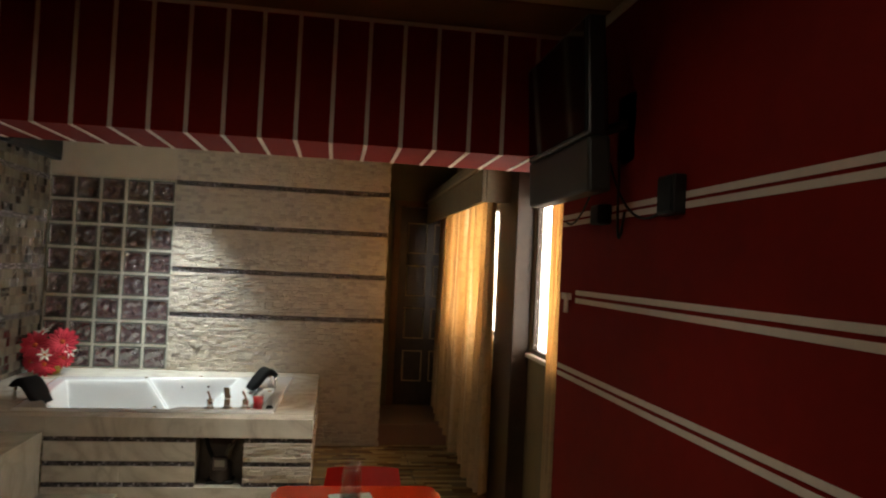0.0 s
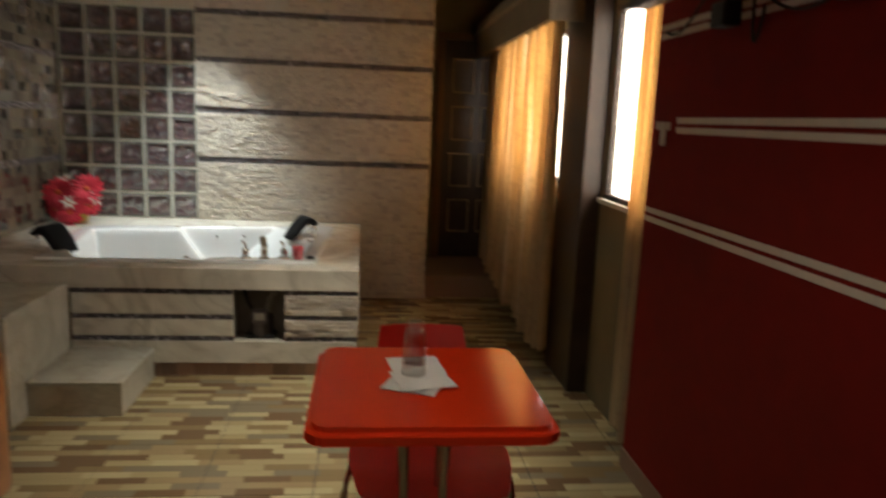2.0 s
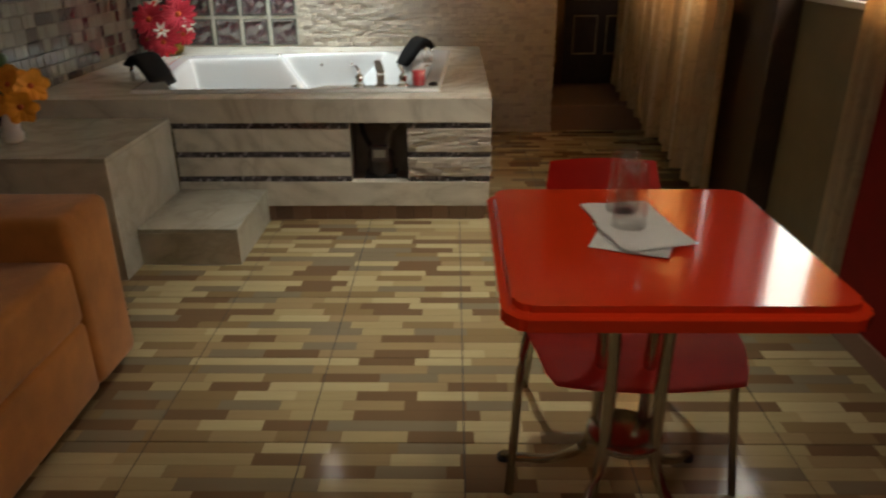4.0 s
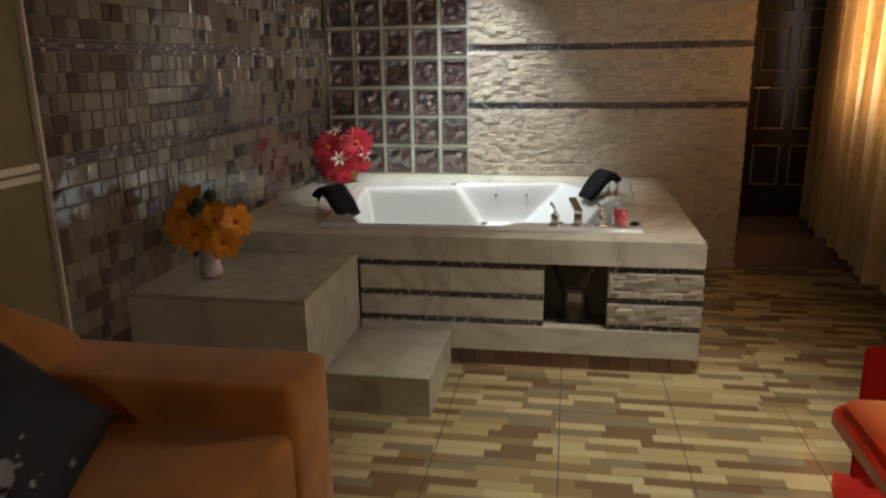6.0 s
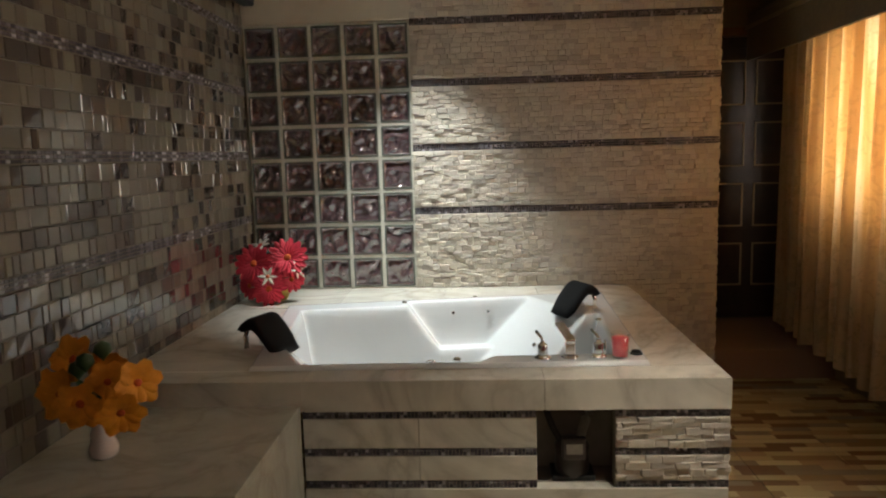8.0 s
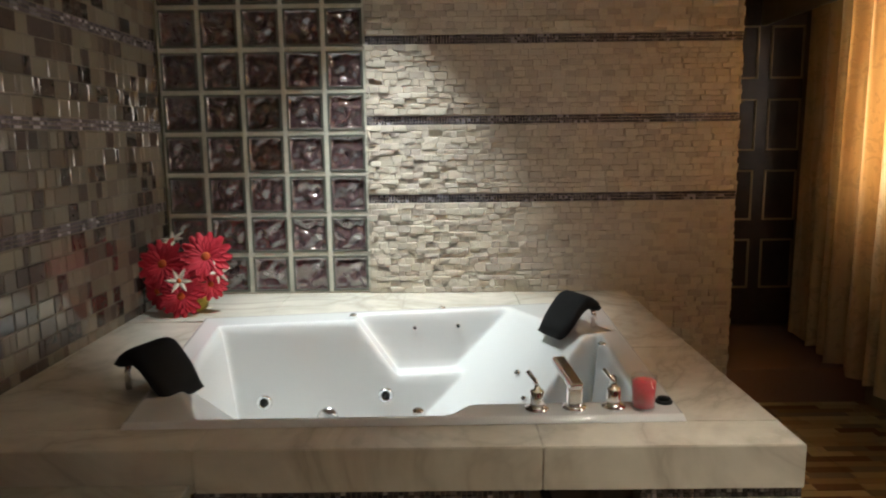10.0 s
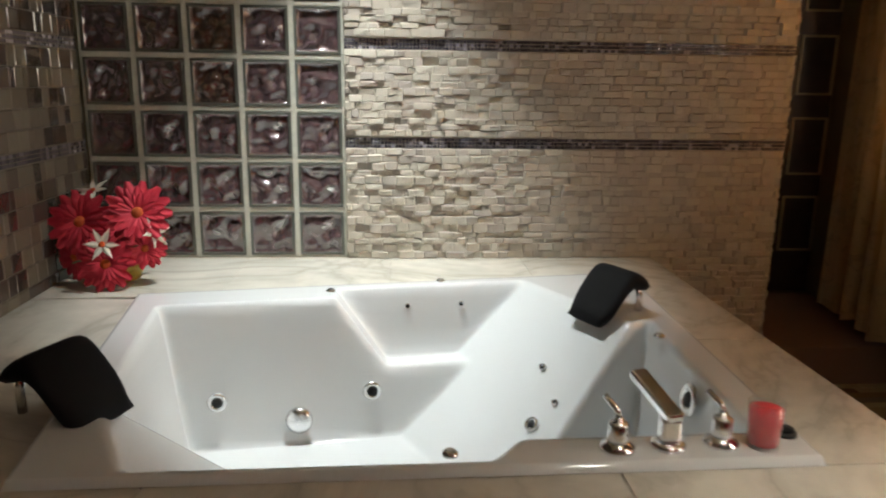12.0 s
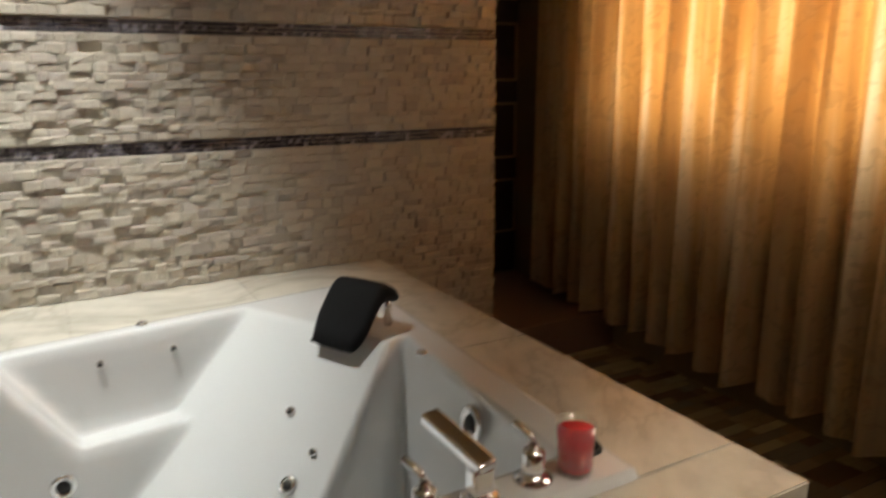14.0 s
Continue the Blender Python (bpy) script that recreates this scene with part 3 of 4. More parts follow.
part("base_slab", box(0.73, TUB_R - 0.004, PF - 0.006, PF + 0.05, 0.078, 0.205, 0.003), M_MARBLE, plat)
part("base_slab", box(TUB_R - 0.05, TUB_R - 0.004, PF + 0.051, -0.02, 0.078, 0.205, 0.003), M_MARBLE, plat)
for u0, u1 in ((0.73, NX0), (NX1, TUB_R - 0.006)):
    part("panel_core", box(u0, u1, PF + 0.008, PF + 0.06, 0.206, 0.502), M_GROUT, plat)
part("panel_core", box(TUB_R - 0.05, TUB_R - 0.012, PF + 0.061, -0.02, 0.206, 0.502), M_GROUT, plat)
on_front = lambda u, d, z: (u, PF + 0.008 - d, z)
on_side = lambda u, d, z: (TUB_R - 0.012 + d, u, z)
zs = (0.206, 0.236, 0.330, 0.360, 0.452, 0.482)
for z in (0.206, 0.330, 0.474):
    for u0, u1 in ((0.732, NX0), (NX1, TUB_R)):
        pieces(plat, "mosaic_band", M_BAND, mosaic(u0, u1, z, z + 0.027, 0.0135, 0.002), 0.009, on_front, 0, None, 0.0005, 0.0015)
    pieces(plat, "mosaic_band", M_BAND, mosaic(PF, -0.02, z, z + 0.027, 0.0135, 0.002), 0.006, on_side, 0, None, 0.0005, 0.0015)
for z0, z1 in ((0.234, 0.329), (0.358, 0.473)):
    pieces(plat, "marble_strip", M_MARBLE, [(0.732 + 0.4295 * i, 0.732 + 0.4295 * (i + 1) - 0.001, z0, z1, 0.0) for i in range(2)], 0.010, on_front, 9, lambda u, z: True, 0.0, 0.003)
    pieces(plat, "split_stone", M_STONE, courses(NX1 + 0.001, TUB_R - 0.002, z0, z1, 0.024, (0.04, 0.11), 0.001, (0.0, 0.012), int(z0 * 1000)), 0.008, on_front, 60, lambda u, z: True, 0.003, 0.003)
    pieces(plat, "side_stone", M_STONE, courses(PF, -0.02, z0, z1, 0.024, (0.04, 0.11), 0.001, (0.0, 0.012), int(z1 * 1000)), 0.006, on_side, 0, None, 0.003, 0.003)
# deck slabs round the tub opening
TB = [Vector((0.34, -0.56)), Vector((2.08, -0.31)), Vector((2.03, -1.70)), Vector((0.50, -1.72))]


def slab(pts, z0, z1, name="deck_slab", mat=M_MARBLE):
    b = bmesh.new()
    lo = [b.verts.new((x, y, z0)) for x, y in pts]
    hi = [b.verts.new((x, y, z1)) for x, y in pts]
    b.faces.new(lo[::-1])
    b.faces.new(hi)
    n = len(pts)
    for i in range(n):
        b.faces.new((lo[i], lo[(i + 1) % n], hi[(i + 1) % n], hi[i]))
    bmesh.ops.bevel(b, geom=list(b.edges), offset=0.003, segments=2, affect="EDGES")
    return part(name, b, mat, plat)


G = 0.001


def rim_y(x, a, b):
    return a.y + (b.y - a.y) * (x - a.x) / (b.x - a.x)


SL, SH = 0.503, DECK
cuts = (0.0, 0.60, 1.18, 1.72, TUB_R)
for a, b in zip(cuts, cuts[1:]):
    xa, xb = max(a, TB[0].x), min(b, TB[1].x)
    slab([(a, -0.001), (b - G, -0.001), (b - G, rim_y(xb, TB[0], TB[1]) if b < 2.2 else TB[1].y), (a, rim_y(xa, TB[0], TB[1]) if a > 0.1 else TB[0].y)][::-1], SL, SH)
cuts = (0.0, 0.74, 1.62, TUB_R)
for a, b in zip(cuts, cuts[1:]):
    slab([(a, TUB_F), (b - G, TUB_F), (b - G, rim_y(min(b, 2.03), TB[3], TB[2]) + 0.006), (a, rim_y(max(a, 0.5), TB[3], TB[2]) + 0.006)], SL, SH)
slab([(0.0, -1.7125), (TB[3].x + 0.006, -1.7125), (TB[0].x + 0.006, TB[0].y - G), (0.0, TB[0].y - G)], SL, SH)
for y0, y1 in ((-1.693, -1.0), (-0.999, TB[1].y - G)):
    f = lambda y: TB[2].x + (TB[1].x - TB[2].x) * (y - TB[2].y) / (TB[1].y - TB[2].y)
    slab([(f(y0) - 0.006, y0), (TUB_R - G, y0), (TUB_R - G, y1), (f(y1) - 0.006, y1)], SL, SH)
# service niche with pump
part("niche_floor", box(NX0 - 0.05, NX1 + 0.05, PF + 0.02, PF + 0.19, 0.19, 0.2045), M_CONCRETE, plat)
part("niche_side", box(NX0 - 0.05, NX0 - 0.002, PF + 0.061, PF + 0.19, 0.205, 0.502), M_CONCRETE, plat)
part("niche_side", box(NX1 + 0.03, NX1 + 0.05, PF + 0.061, PF + 0.19, 0.205, 0.502), M_CONCRETE, plat)
part("niche_back", box(NX0 - 0.05, NX1 + 0.05, PF + 0.191, PF + 0.2, 0.19, 0.502), M_CONCRETE, plat)
pump = thing("pump", (1.73, PF + 0.115, 0.2045), "grey whirlpool pump inside the service niche", "pump")
M_PUMP = plain("dark_pump_casing", (0.06, 0.045, 0.042), 0.45)
part("motor", lathe([(0.05, 0), (0.062, 0.012), (0.066, 0.05), (0.062, 0.09), (0.066, 0.12), (0.05, 0.14), (0.02, 0.145)], 24), M_PUMP, pump, smooth=True)
part("switch_box", box(-0.045, 0.045, -0.085, -0.05, 0.09, 0.175, 0.008), M_PUMP, pump)
part("rating_plate", box(-0.03, 0.03, -0.0875, -0.0853, 0.115, 0.155, 0.001), M_GROUT, pump, "pale rating plate")
part("pipe", tube(bend((0.03, 0, 0.14), (0.05, -0.02, 0.24), (0.09, 0.03, 0.28)), 0.018), M_GROUT, pump, "grey plastic pipe", True)
part("hose", tube(bend((-0.04, 0, 0.13), (-0.09, -0.03, 0.22), (-0.10, 0.03, 0.28), 10), 0.013), M_HOLE, pump, "black rubber hose", True)
part("base", box(-0.08, 0.08, -0.06, 0.06, 0.0, 0.02, 0.004), M_HOLE, pump)

# two marble steps
def marble_step(x0, x1, y0, y1, h, label):
    s = setting("marble_step", box(x0, x1 - 0.0015, y0 + 0.014, y1, 0.0, h - 0.0205), M_MARBLE_B, label, "step")
    part("tread", box(x0, x1, y0, y1, h - 0.02, h, 0.003), M_MARBLE_B, s)
    part("riser", box(x0, x1 - 0.0005, y0 + 0.002, y0 + 0.0135, 0.0, h - 0.0205, 0.001), M_MARBLE, s)


marble_step(0.0, 0.73, -2.55, TUB_F - 0.001, 0.53, "tall pale marble step beside the tub platform")
marble_step(0.731, 1.165, -2.39, TUB_F + 0.004, 0.17, "low pale marble step in front of the tub")

# ---- whirlpool tub ----
tub = thing("bathtub", (0, 0, DECK), "white two-person whirlpool tub with moulded seats", "bathtub")
RIM = 0.018


def side_dist(a, b, x, y):
    d = (b - a).normalized()
    return -(d.x * (y - a.y) - d.y * (x - a.x))


def basin(x, y):
    """Height of the tub's inside over the deck."""
    back = side_dist(TB[0], TB[1], x, y)
    right = side_dist(TB[1], TB[2], x, y)
    front = side_dist(TB[2], TB[3], x, y)
    left = side_dist(TB[3], TB[0], x, y)
    z = -0.46
    fw = 0.035 + 0.085 * smooth_step(1.36, 1.46, x)
    z = max(z, RIM - 7 * (front - fw), RIM - 7 * (left - 0.10), RIM - 8 * (right - 0.10))
    # back wall, and the armrest shelf towards the right
    shelf = smooth_step(1.01, 1.05, x)
    zb = RIM - 9 * (back - 0.165)
    if x > 1.0:
        hollow = max(RIM - 6.5 * (back - 0.062), -0.225)
        bar = RIM - 1.45 * (x - 1.0)
        zb2 = max(hollow, min(RIM, bar))
        zb = min(zb2, zb)
    z = max(z, zb)
    # the two sloping backrests
    for px, py, sx in ((1.72, -0.55, 1), (0.72, -1.74, -1)):
        dx, dy = (x - px) * sx, (y - py) * sx
        a = -0.89 * dx - 0.46 * dy
        w = 0.46 * dx - 0.89 * dy
        zl = RIM - 0.95 * max(a, -1.0)
        zl = min(zl, RIM - 9 * (w - 0.41))
        z = max(z, min(zl, RIM))
    return min(z, RIM)


def tub_point(a, b):
    p = TB[3].lerp(TB[2], a).lerp(TB[0].lerp(TB[1], a), b)
    r = 0.008
    z = sum(basin(p.x + i * r, p.y + j * r) for i in (-1, 0, 1) for j in (-1, 0, 1)) / 9
    e = min(a, 1 - a, b, 1 - b)
    if e < 0.004:
        z = 0.0015
    return (p.x, p.y, z)


shell = part("shell", sheet(tub_point, 190, 150), M_ACRYLIC, tub, smooth=True)


def jet(x, y, z, d, r=0.028):
    """A round chrome jet on a wall, facing along d."""
    q = Vector(d).to_track_quat("Z", "Y").to_matrix().to_4x4()
    b = lathe([(r, 0.0), (r, 0.006), (r * 0.8, 0.012), (r * 0.55, 0.008), (r * 0.5, 0.002)], 20)
    b.transform(Matrix.Translation((x, y, z)) @ q)
    o = part("jet", b, M_CHROME, tub, "round chrome water jet", True)
    b = lathe([(r * 0.48, 0.003), (r * 0.45, 0.0085), (0.0, 0.0095)], 16)
    b.transform(Matrix.Translation((x, y, z)) @ q)
    part("nozzle", b, M_HOLE, o, smooth=True)


def wall_y(x, z):
    """Where the back wall of the basin stands at height z, coming from the middle."""
    y = -1.1
    while basin(x, y) < z and y < -0.3:
        y += 0.004
    return y


for x in (0.625, 1.12):
    jet(x, wall_y(x, -0.30) - 0.004, -0.30, (0.1, -1, 0.05), 0.032)
for x in (1.24, 1.43):
    jet(x, wall_y(x, -0.05) - 0.003, -0.05, (0.1, -1, 0.1), 0.010)
drain = part("overflow_cap", lathe([(0.045, 0), (0.045, 0.01), (0.03, 0.022), (0, 0.024)], 24), M_CHROME, tub, "chrome suction cover", True)
drain.matrix_basis = Matrix.Translation((0.88, wall_y(0.88, -0.38) - 0.004, -0.38)) @ pose(0, 0, 0, 85, 0, 0)
def slope_jet(x, y, r):
    q = Vector((-0.69, -0.36, 0.73))
    jet(x, y, basin(x, y) + 0.002, q, r)
for x, y, r in ((1.66, -0.83, 0.012), (1.60, -0.98, 0.024), (1.67, -0.97, 0.010)):
    slope_jet(x, y, r)
jx = 1.99
while basin(jx, -1.30) > -0.03 and jx > 1.5:
    jx -= 0.003
jet(jx - 0.010, -1.30, -0.045, (-1, 0, 0.12), 0.042)
for x, y in ((0.98, -0.555), (1.36, -0.435), (1.30, -1.655), (1.944, -1.024)):
    b = lathe([(0.016, 0), (0.016, 0.005), (0.010, 0.010), (0, 0.010)], 16)
    b.transform(Matrix.Translation((x, y, RIM)))
    part("rim_valve", b, M_CHROME, tub, "small chrome air valve", True)


def headrest(x, y, turn, label):
    h = thing("headrest", (x, y, DECK + RIM), label, "headrest", "headrests of the tub", turn=turn)

    def f(side):
        def g(a, b):
            u = (a - 0.5) * 2
            w = (b - 0.5) * 2
            k = 1 - 0.12 * abs(w) ** 3
            ex = 0.027 * math.sqrt(max(0.0, (1 - u ** 6) * (1 - w ** 6)))
            arch = 0.085 + 0.035 * math.sin(min(1.0, a * 1.9) * math.pi * 0.5) - 0.14 * smooth_step(0.22, 1.1, a)
            return (-0.055 + a * 0.195, w * 0.105 * k * (1 - 0.22 * smooth_step(0.72, 1.0, a)), arch + side * ex)
        return g

    b = sheet(f(1), 14, 14)
    sheet(f(-1), 14, 14, b)
    bmesh.ops.remove_doubles(b, verts=b.verts, dist=0.0005)
    part("pad", b, M_BLACK, h, smooth=True)
    for w in (-0.05, 0.05):
        part("post", tube([(-0.045, w, -0.004), (-0.045, w, 0.05), (-0.035, w, 0.090)], 0.010, 10), M_CHROME, h, "chrome post", True)


headrest(1.90, -0.76, 207, "black foam headrest on chrome posts at the tub rim")
headrest(0.46, -1.40, -22, "black foam headrest on chrome posts at the tub rim")

# taps
def mixer_handle(x, y):
    t = thing("tap_handle", (x, y, DECK + RIM), "chrome lever tap on the tub rim", "tap", "tub taps")
    part("base", lathe([(0.034, 0), (0.034, 0.006), (0.022, 0.012), (0.018, 0.018)], 24), M_CHROME, t, smooth=True)
    part("body", lathe([(0.0195, 0.0182), (0.020, 0.020), (0.020, 0.053), (0.018, 0.056), (0.009, 0.058), (0.008, 0.067)], 24), M_CHROME, t, smooth=True)
    part("lever", tube([(0, 0, 0.066), (-0.005, 0.004, 0.082), (-0.022, 0.03, 0.100)], 0.0065, 10), M_CHROME, t, smooth=True)


mixer_handle(1.63, -1.645)
mixer_handle(1.845, -1.632)
spout = thing("tub_spout", (1.735, -1.638, DECK + RIM), "chrome angular tub spout", "tap")
part("base", lathe([(0.034, 0), (0.034, 0.006), (0.024, 0.012)], 24), M_CHROME, spout, smooth=True)
part("column", box(-0.020, 0.020, -0.016, 0.016, 0.0122, 0.062, 0.006), M_CHROME, spout)
b = box(-0.019, 0.019, -0.02, 0.135, -0.011, 0.011, 0.006)
b.transform(Matrix.Translation((0, 0, 0.070)) @ pose(0, 0, 0, 14, 0, 12))
part("beak", b, M_CHROME, spout)
cup = thing("candle_cup", (1.925, -1.645, DECK + RIM), "small glass cup holding a red candle", "candle", turn=20)
part("glass", lathe([(0.0, 0.0), (0.031, 0.0), (0.036, 0.095), (0.0335, 0.095), (0.029, 0.006), (0.0, 0.006)], 24), M_CLEAR, cup, smooth=True)
part("wax", lathe([(0.0, 0.008), (0.0285, 0.008), (0.0322, 0.080), (0.0, 0.080)], 24), Nodes("red_wax").set((0.86, 0.05, 0.07), 0.3, Subsurface_Weight=0.5, Subsurface_Radius=(0.02, 0.004, 0.004)), cup, "red wax", True)
knob = thing("rim_button", (1.995, -1.60, DECK + RIM), "black round air button on the tub rim", "button")
part("ring", lathe([(0.024, 0), (0.024, 0.006), (0.019, 0.009)], 20), M_HOLE, knob, smooth=True)
part("cap", lathe([(0.018, 0.0092), (0.018, 0.014), (0, 0.016)], 20), M_BLACK, knob, smooth=True)

# ---- table and chairs ----
TX, TY, TZ = 2.485, -3.915, 0.76
table = thing("dining_table", (TX, TY, 0), "small square glossy red table on steel tube legs", "table")
hx, hy, c = 0.308, 0.315, 0.034
b = bmesh.new()
outline = [(-hx + c, -hy), (hx - c, -hy), (hx, -hy + c), (hx, hy - c), (hx - c, hy), (-hx + c, hy), (-hx, hy - c), (-hx, -hy + c)]
lo = [b.verts.new((x, y, TZ - 0.040)) for x, y in outline]
hi = [b.verts.new((x, y, TZ)) for x, y in outline]
b.faces.new(lo[::-1])
b.faces.new(hi)
for i in range(8):
    b.faces.new((lo[i], lo[(i + 1) % 8], hi[(i + 1) % 8], hi[i]))
bmesh.ops.bevel(b, geom=[e for e in b.edges if abs(e.verts[0].co.z - e.verts[1].co.z) > 0.01], offset=0.008, segments=2, affect="EDGES")
bmesh.ops.bevel(b, geom=[e for e in b.edges if e.verts[0].co.z > TZ - 0.001 and e.verts[1].co.z > TZ - 0.001], offset=0.018, segments=5, affect="EDGES")
part("tabletop", b, M_REDPLASTIC, table)
for sx, sy in ((-1, -1), (1, -1), (-1, 1), (1, 1)):
    p = bend((sx * 0.06, sy * 0.05, TZ - 0.048), (sx * 0.05, sy * 0.045, 0.38), (sx * 0.055, sy * 0.05, 0.26), 5)
    p += bend((sx * 0.055, sy * 0.05, 0.26), (sx * 0.08, sy * 0.08, 0.10), (sx * 0.25, sy * 0.25, 0.014), 8)[1:]
    leg = part("leg", tube(p, 0.014, 10), M_STEEL, table, smooth=True)
    part("foot", lathe([(0.018, 0), (0.018, 0.012), (0.012, 0.016)], 12, (sx * 0.25, sy * 0.25, 0)), M_HOLE, leg, "black rubber foot")
part("clamp", lathe([(0.082, 0.27), (0.085, 0.275), (0.085, 0.283), (0.082, 0.287)], 24), M_STEEL, table, smooth=True)
part("top_plate", box(-0.12, 0.12, -0.12, 0.12, TZ - 0.0465, TZ - 0.0405), M_STEEL, table)


def chair(x, y, turn):
    ch = thing("dining_chair", (x, y, 0), "red moulded plastic chair with steel tube legs", "chair", "chairs round the table", turn=turn)

    def seat(a, b, lift):
        u = (a - 0.5) * 2
        w = b
        half = 0.25 * (1 - 0.10 * smooth_step(0.6, 1, 1 - w))
        round_ = math.sqrt(max(0.0, 1 - 0.18 * (abs(2 * w - 1)) ** 8))
        z = 0.445 + 0.018 * u * u - 0.02 * math.sin(w * math.pi) - 0.03 * (1 - smooth_step(0.0, 0.22, w))
        return (u * half * round_, -0.41 + w * 0.57, z + lift)

    b = sheet(lambda a, q: seat(a, q, 0.0), 14, 14)
    sheet(lambda a, q: seat(a, q, -0.012), 14, 14, b)
    part("seat", b, M_REDSEAT, ch, smooth=True)

    def back(a, q, lift):
        u = (a - 0.5) * 2
        half = 0.195 - 0.045 * q
        return (u * half, 0.17 + 0.12 * q - 0.03 * u * u + lift, 0.46 + 0.265 * q)

    b = sheet(lambda a, q: back(a, q, 0.0), 12, 10)
    sheet(lambda a, q: back(a, q, 0.012), 12, 10, b)
    part("backrest", b, M_REDSEAT, ch, smooth=True)
    for s in (-1, 1):
        p = [(s * 0.17, 0.20, 0.60), (s * 0.17, 0.17, 0.45), (s * 0.18, 0.12, 0.425)] + [(s * 0.19, 0.15, 0.25), (s * 0.20, 0.21, 0.0)]
        part("leg", tube(p, 0.011, 8), M_STEEL, ch, smooth=True)
        p = bend((s * 0.17, 0.08, 0.42), (s * 0.255, -0.20, 0.45), (s * 0.265, -0.22, 0.30), 8) + [(s * 0.285, -0.27, 0.0)]
        part("leg", tube(p, 0.011, 8), M_STEEL, ch, smooth=True)
    part("crossbar", tube([(-0.175, 0.1, 0.412), (0.175, 0.1, 0.412)], 0.010, 8), M_STEEL, ch, smooth=True)
    return ch


chair(2.525, -3.53, 0)


def tumbler(x, y, z):
    g = link("drinking_glass", lathe([(0.030, 0.0), (0.0345, 0.0), (0.0345, 0.03), (0.031, 0.10), (0.027, 0.125), (0.018, 0.132), (0.0, 0.133), (0.0, 0.122), (0.022, 0.120), (0.028, 0.095), (0.0315, 0.03), (0.0315, 0.0)], 28, (0, 0, 0)), M_CLEAR, True)
    g.matrix_basis = pose(x, y, z)
    return tagged(g, "clear upturned drinking glass on white paper", "glass", "glasses on the table")


def napkin(x, y, turn, z, sx=0.15, sy=0.15):
    b = bmesh.new()
    for k in range(2):
        f = lambda a, q: (sx * (a - 0.5), sy * (q - 0.5), 0.0015 * k + 0.002 + 0.003 * noise.noise(Vector((a * 3, q * 3, k + turn))) + 0.004 * max(0, a - 0.7))
        sheet(f, 8, 8, b)
    o = link("napkin", b, M_PAPER, True)
    o.matrix_basis = pose(x, y, z, 0, 0, turn)
    return tagged(o, "white folded paper napkin lying on the red table", "napkin", "napkins on the table")


napkin(2.465, -3.80, 8, TZ + 0.001)
napkin(2.455, -3.935, -22, TZ + 0.001)
napkin(2.475, -3.925, 14, TZ + 0.008)
tumbler(2.462, -3.785, TZ + 0.010)
tumbler(2.452, -3.895, TZ + 0.017)

# ---- sofa ----
sofa = thing("sofa", (0.065, -3.16, 0), "long orange-brown suede sofa bed with a low arm", "sofa")
def soft(x0, x1, y0, y1, z0, z1, bev):
    b = box(x0, x1, y0, y1, z0, z1, bev, None, 4)
    for size in (0.5, 0.25):
        bmesh.ops.subdivide_edges(b, edges=[e for e in b.edges if e.calc_length() > size], cuts=3 if size == 0.5 else 1, use_grid_fill=True)
    for v in b.verts:
        v.co += 0.006 * noise.noise_vector(v.co * 6)
    return b


part("base", soft(0.0, 0.955, -2.6, -0.25, 0.05, 0.29, 0.02), M_SUEDE, sofa, smooth=True)
part("seat", soft(0.16, 0.957, -2.6, -0.25, 0.285, 0.485, 0.03), M_SUEDE, sofa, smooth=True)
arm = soft(0.0, 0.965, -0.255, 0.0, 0.05, 0.605, 0.035)
for v in arm.verts:
    v.co.y -= 0.06 * max(0, v.co.z - 0.27) if v.co.y < -0.2 else 0
part("arm", arm, M_SUEDE, sofa, smooth=True)
bk = soft(-0.0, 0.22, -2.6, -0.02, 0.272, 0.88, 0.06)
for v in bk.verts:
    v.co.x += 0.20 * max(0, 0.88 - v.co.z) * (1 if v.co.x > 0.1 else 0)
    v.co.z -= 0.24 * smooth_step(-0.24, -0.03, v.co.y) * max(0, (v.co.z - 0.5) / 0.38)
part("backrest", bk, M_SUEDE, sofa, smooth=True)
for x in (0.08, 0.87):
    for y in (-2.5, -0.06):
        part("foot", lathe([(0.022, 0), (0.028, 0.05)], 12, (x, y, 0)), M_HOLE, sofa)


def cushion_mat():
    n = Nodes("navy_floral_satin")
    v = n.coords()
    a = n.add("ShaderNodeTexVoronoi", feature="F1")
    n.put(a.inputs["Vector"], n.mix(0.25, v, n.add("ShaderNodeTexNoise").outputs["Color"]))
    a.inputs["Scale"].default_value = 5.0
    petals = n.math("MULTIPLY", n.math("LESS_THAN", a.outputs["Distance"], 0.26), n.math("GREATER_THAN", n.noise(v, 16, 2), 0.5))
    col = n.mix(petals, n.ramp(n.noise(v, 30), [(0.3, (0.004, 0.005, 0.010)), (0.7, (0.010, 0.012, 0.022))]), (0.30, 0.30, 0.30))
    n.bump(n.noise(v, 60), 0.2, 0.004)
    return n.set(col, 0.65)


M_CUSHION = cushion_mat()


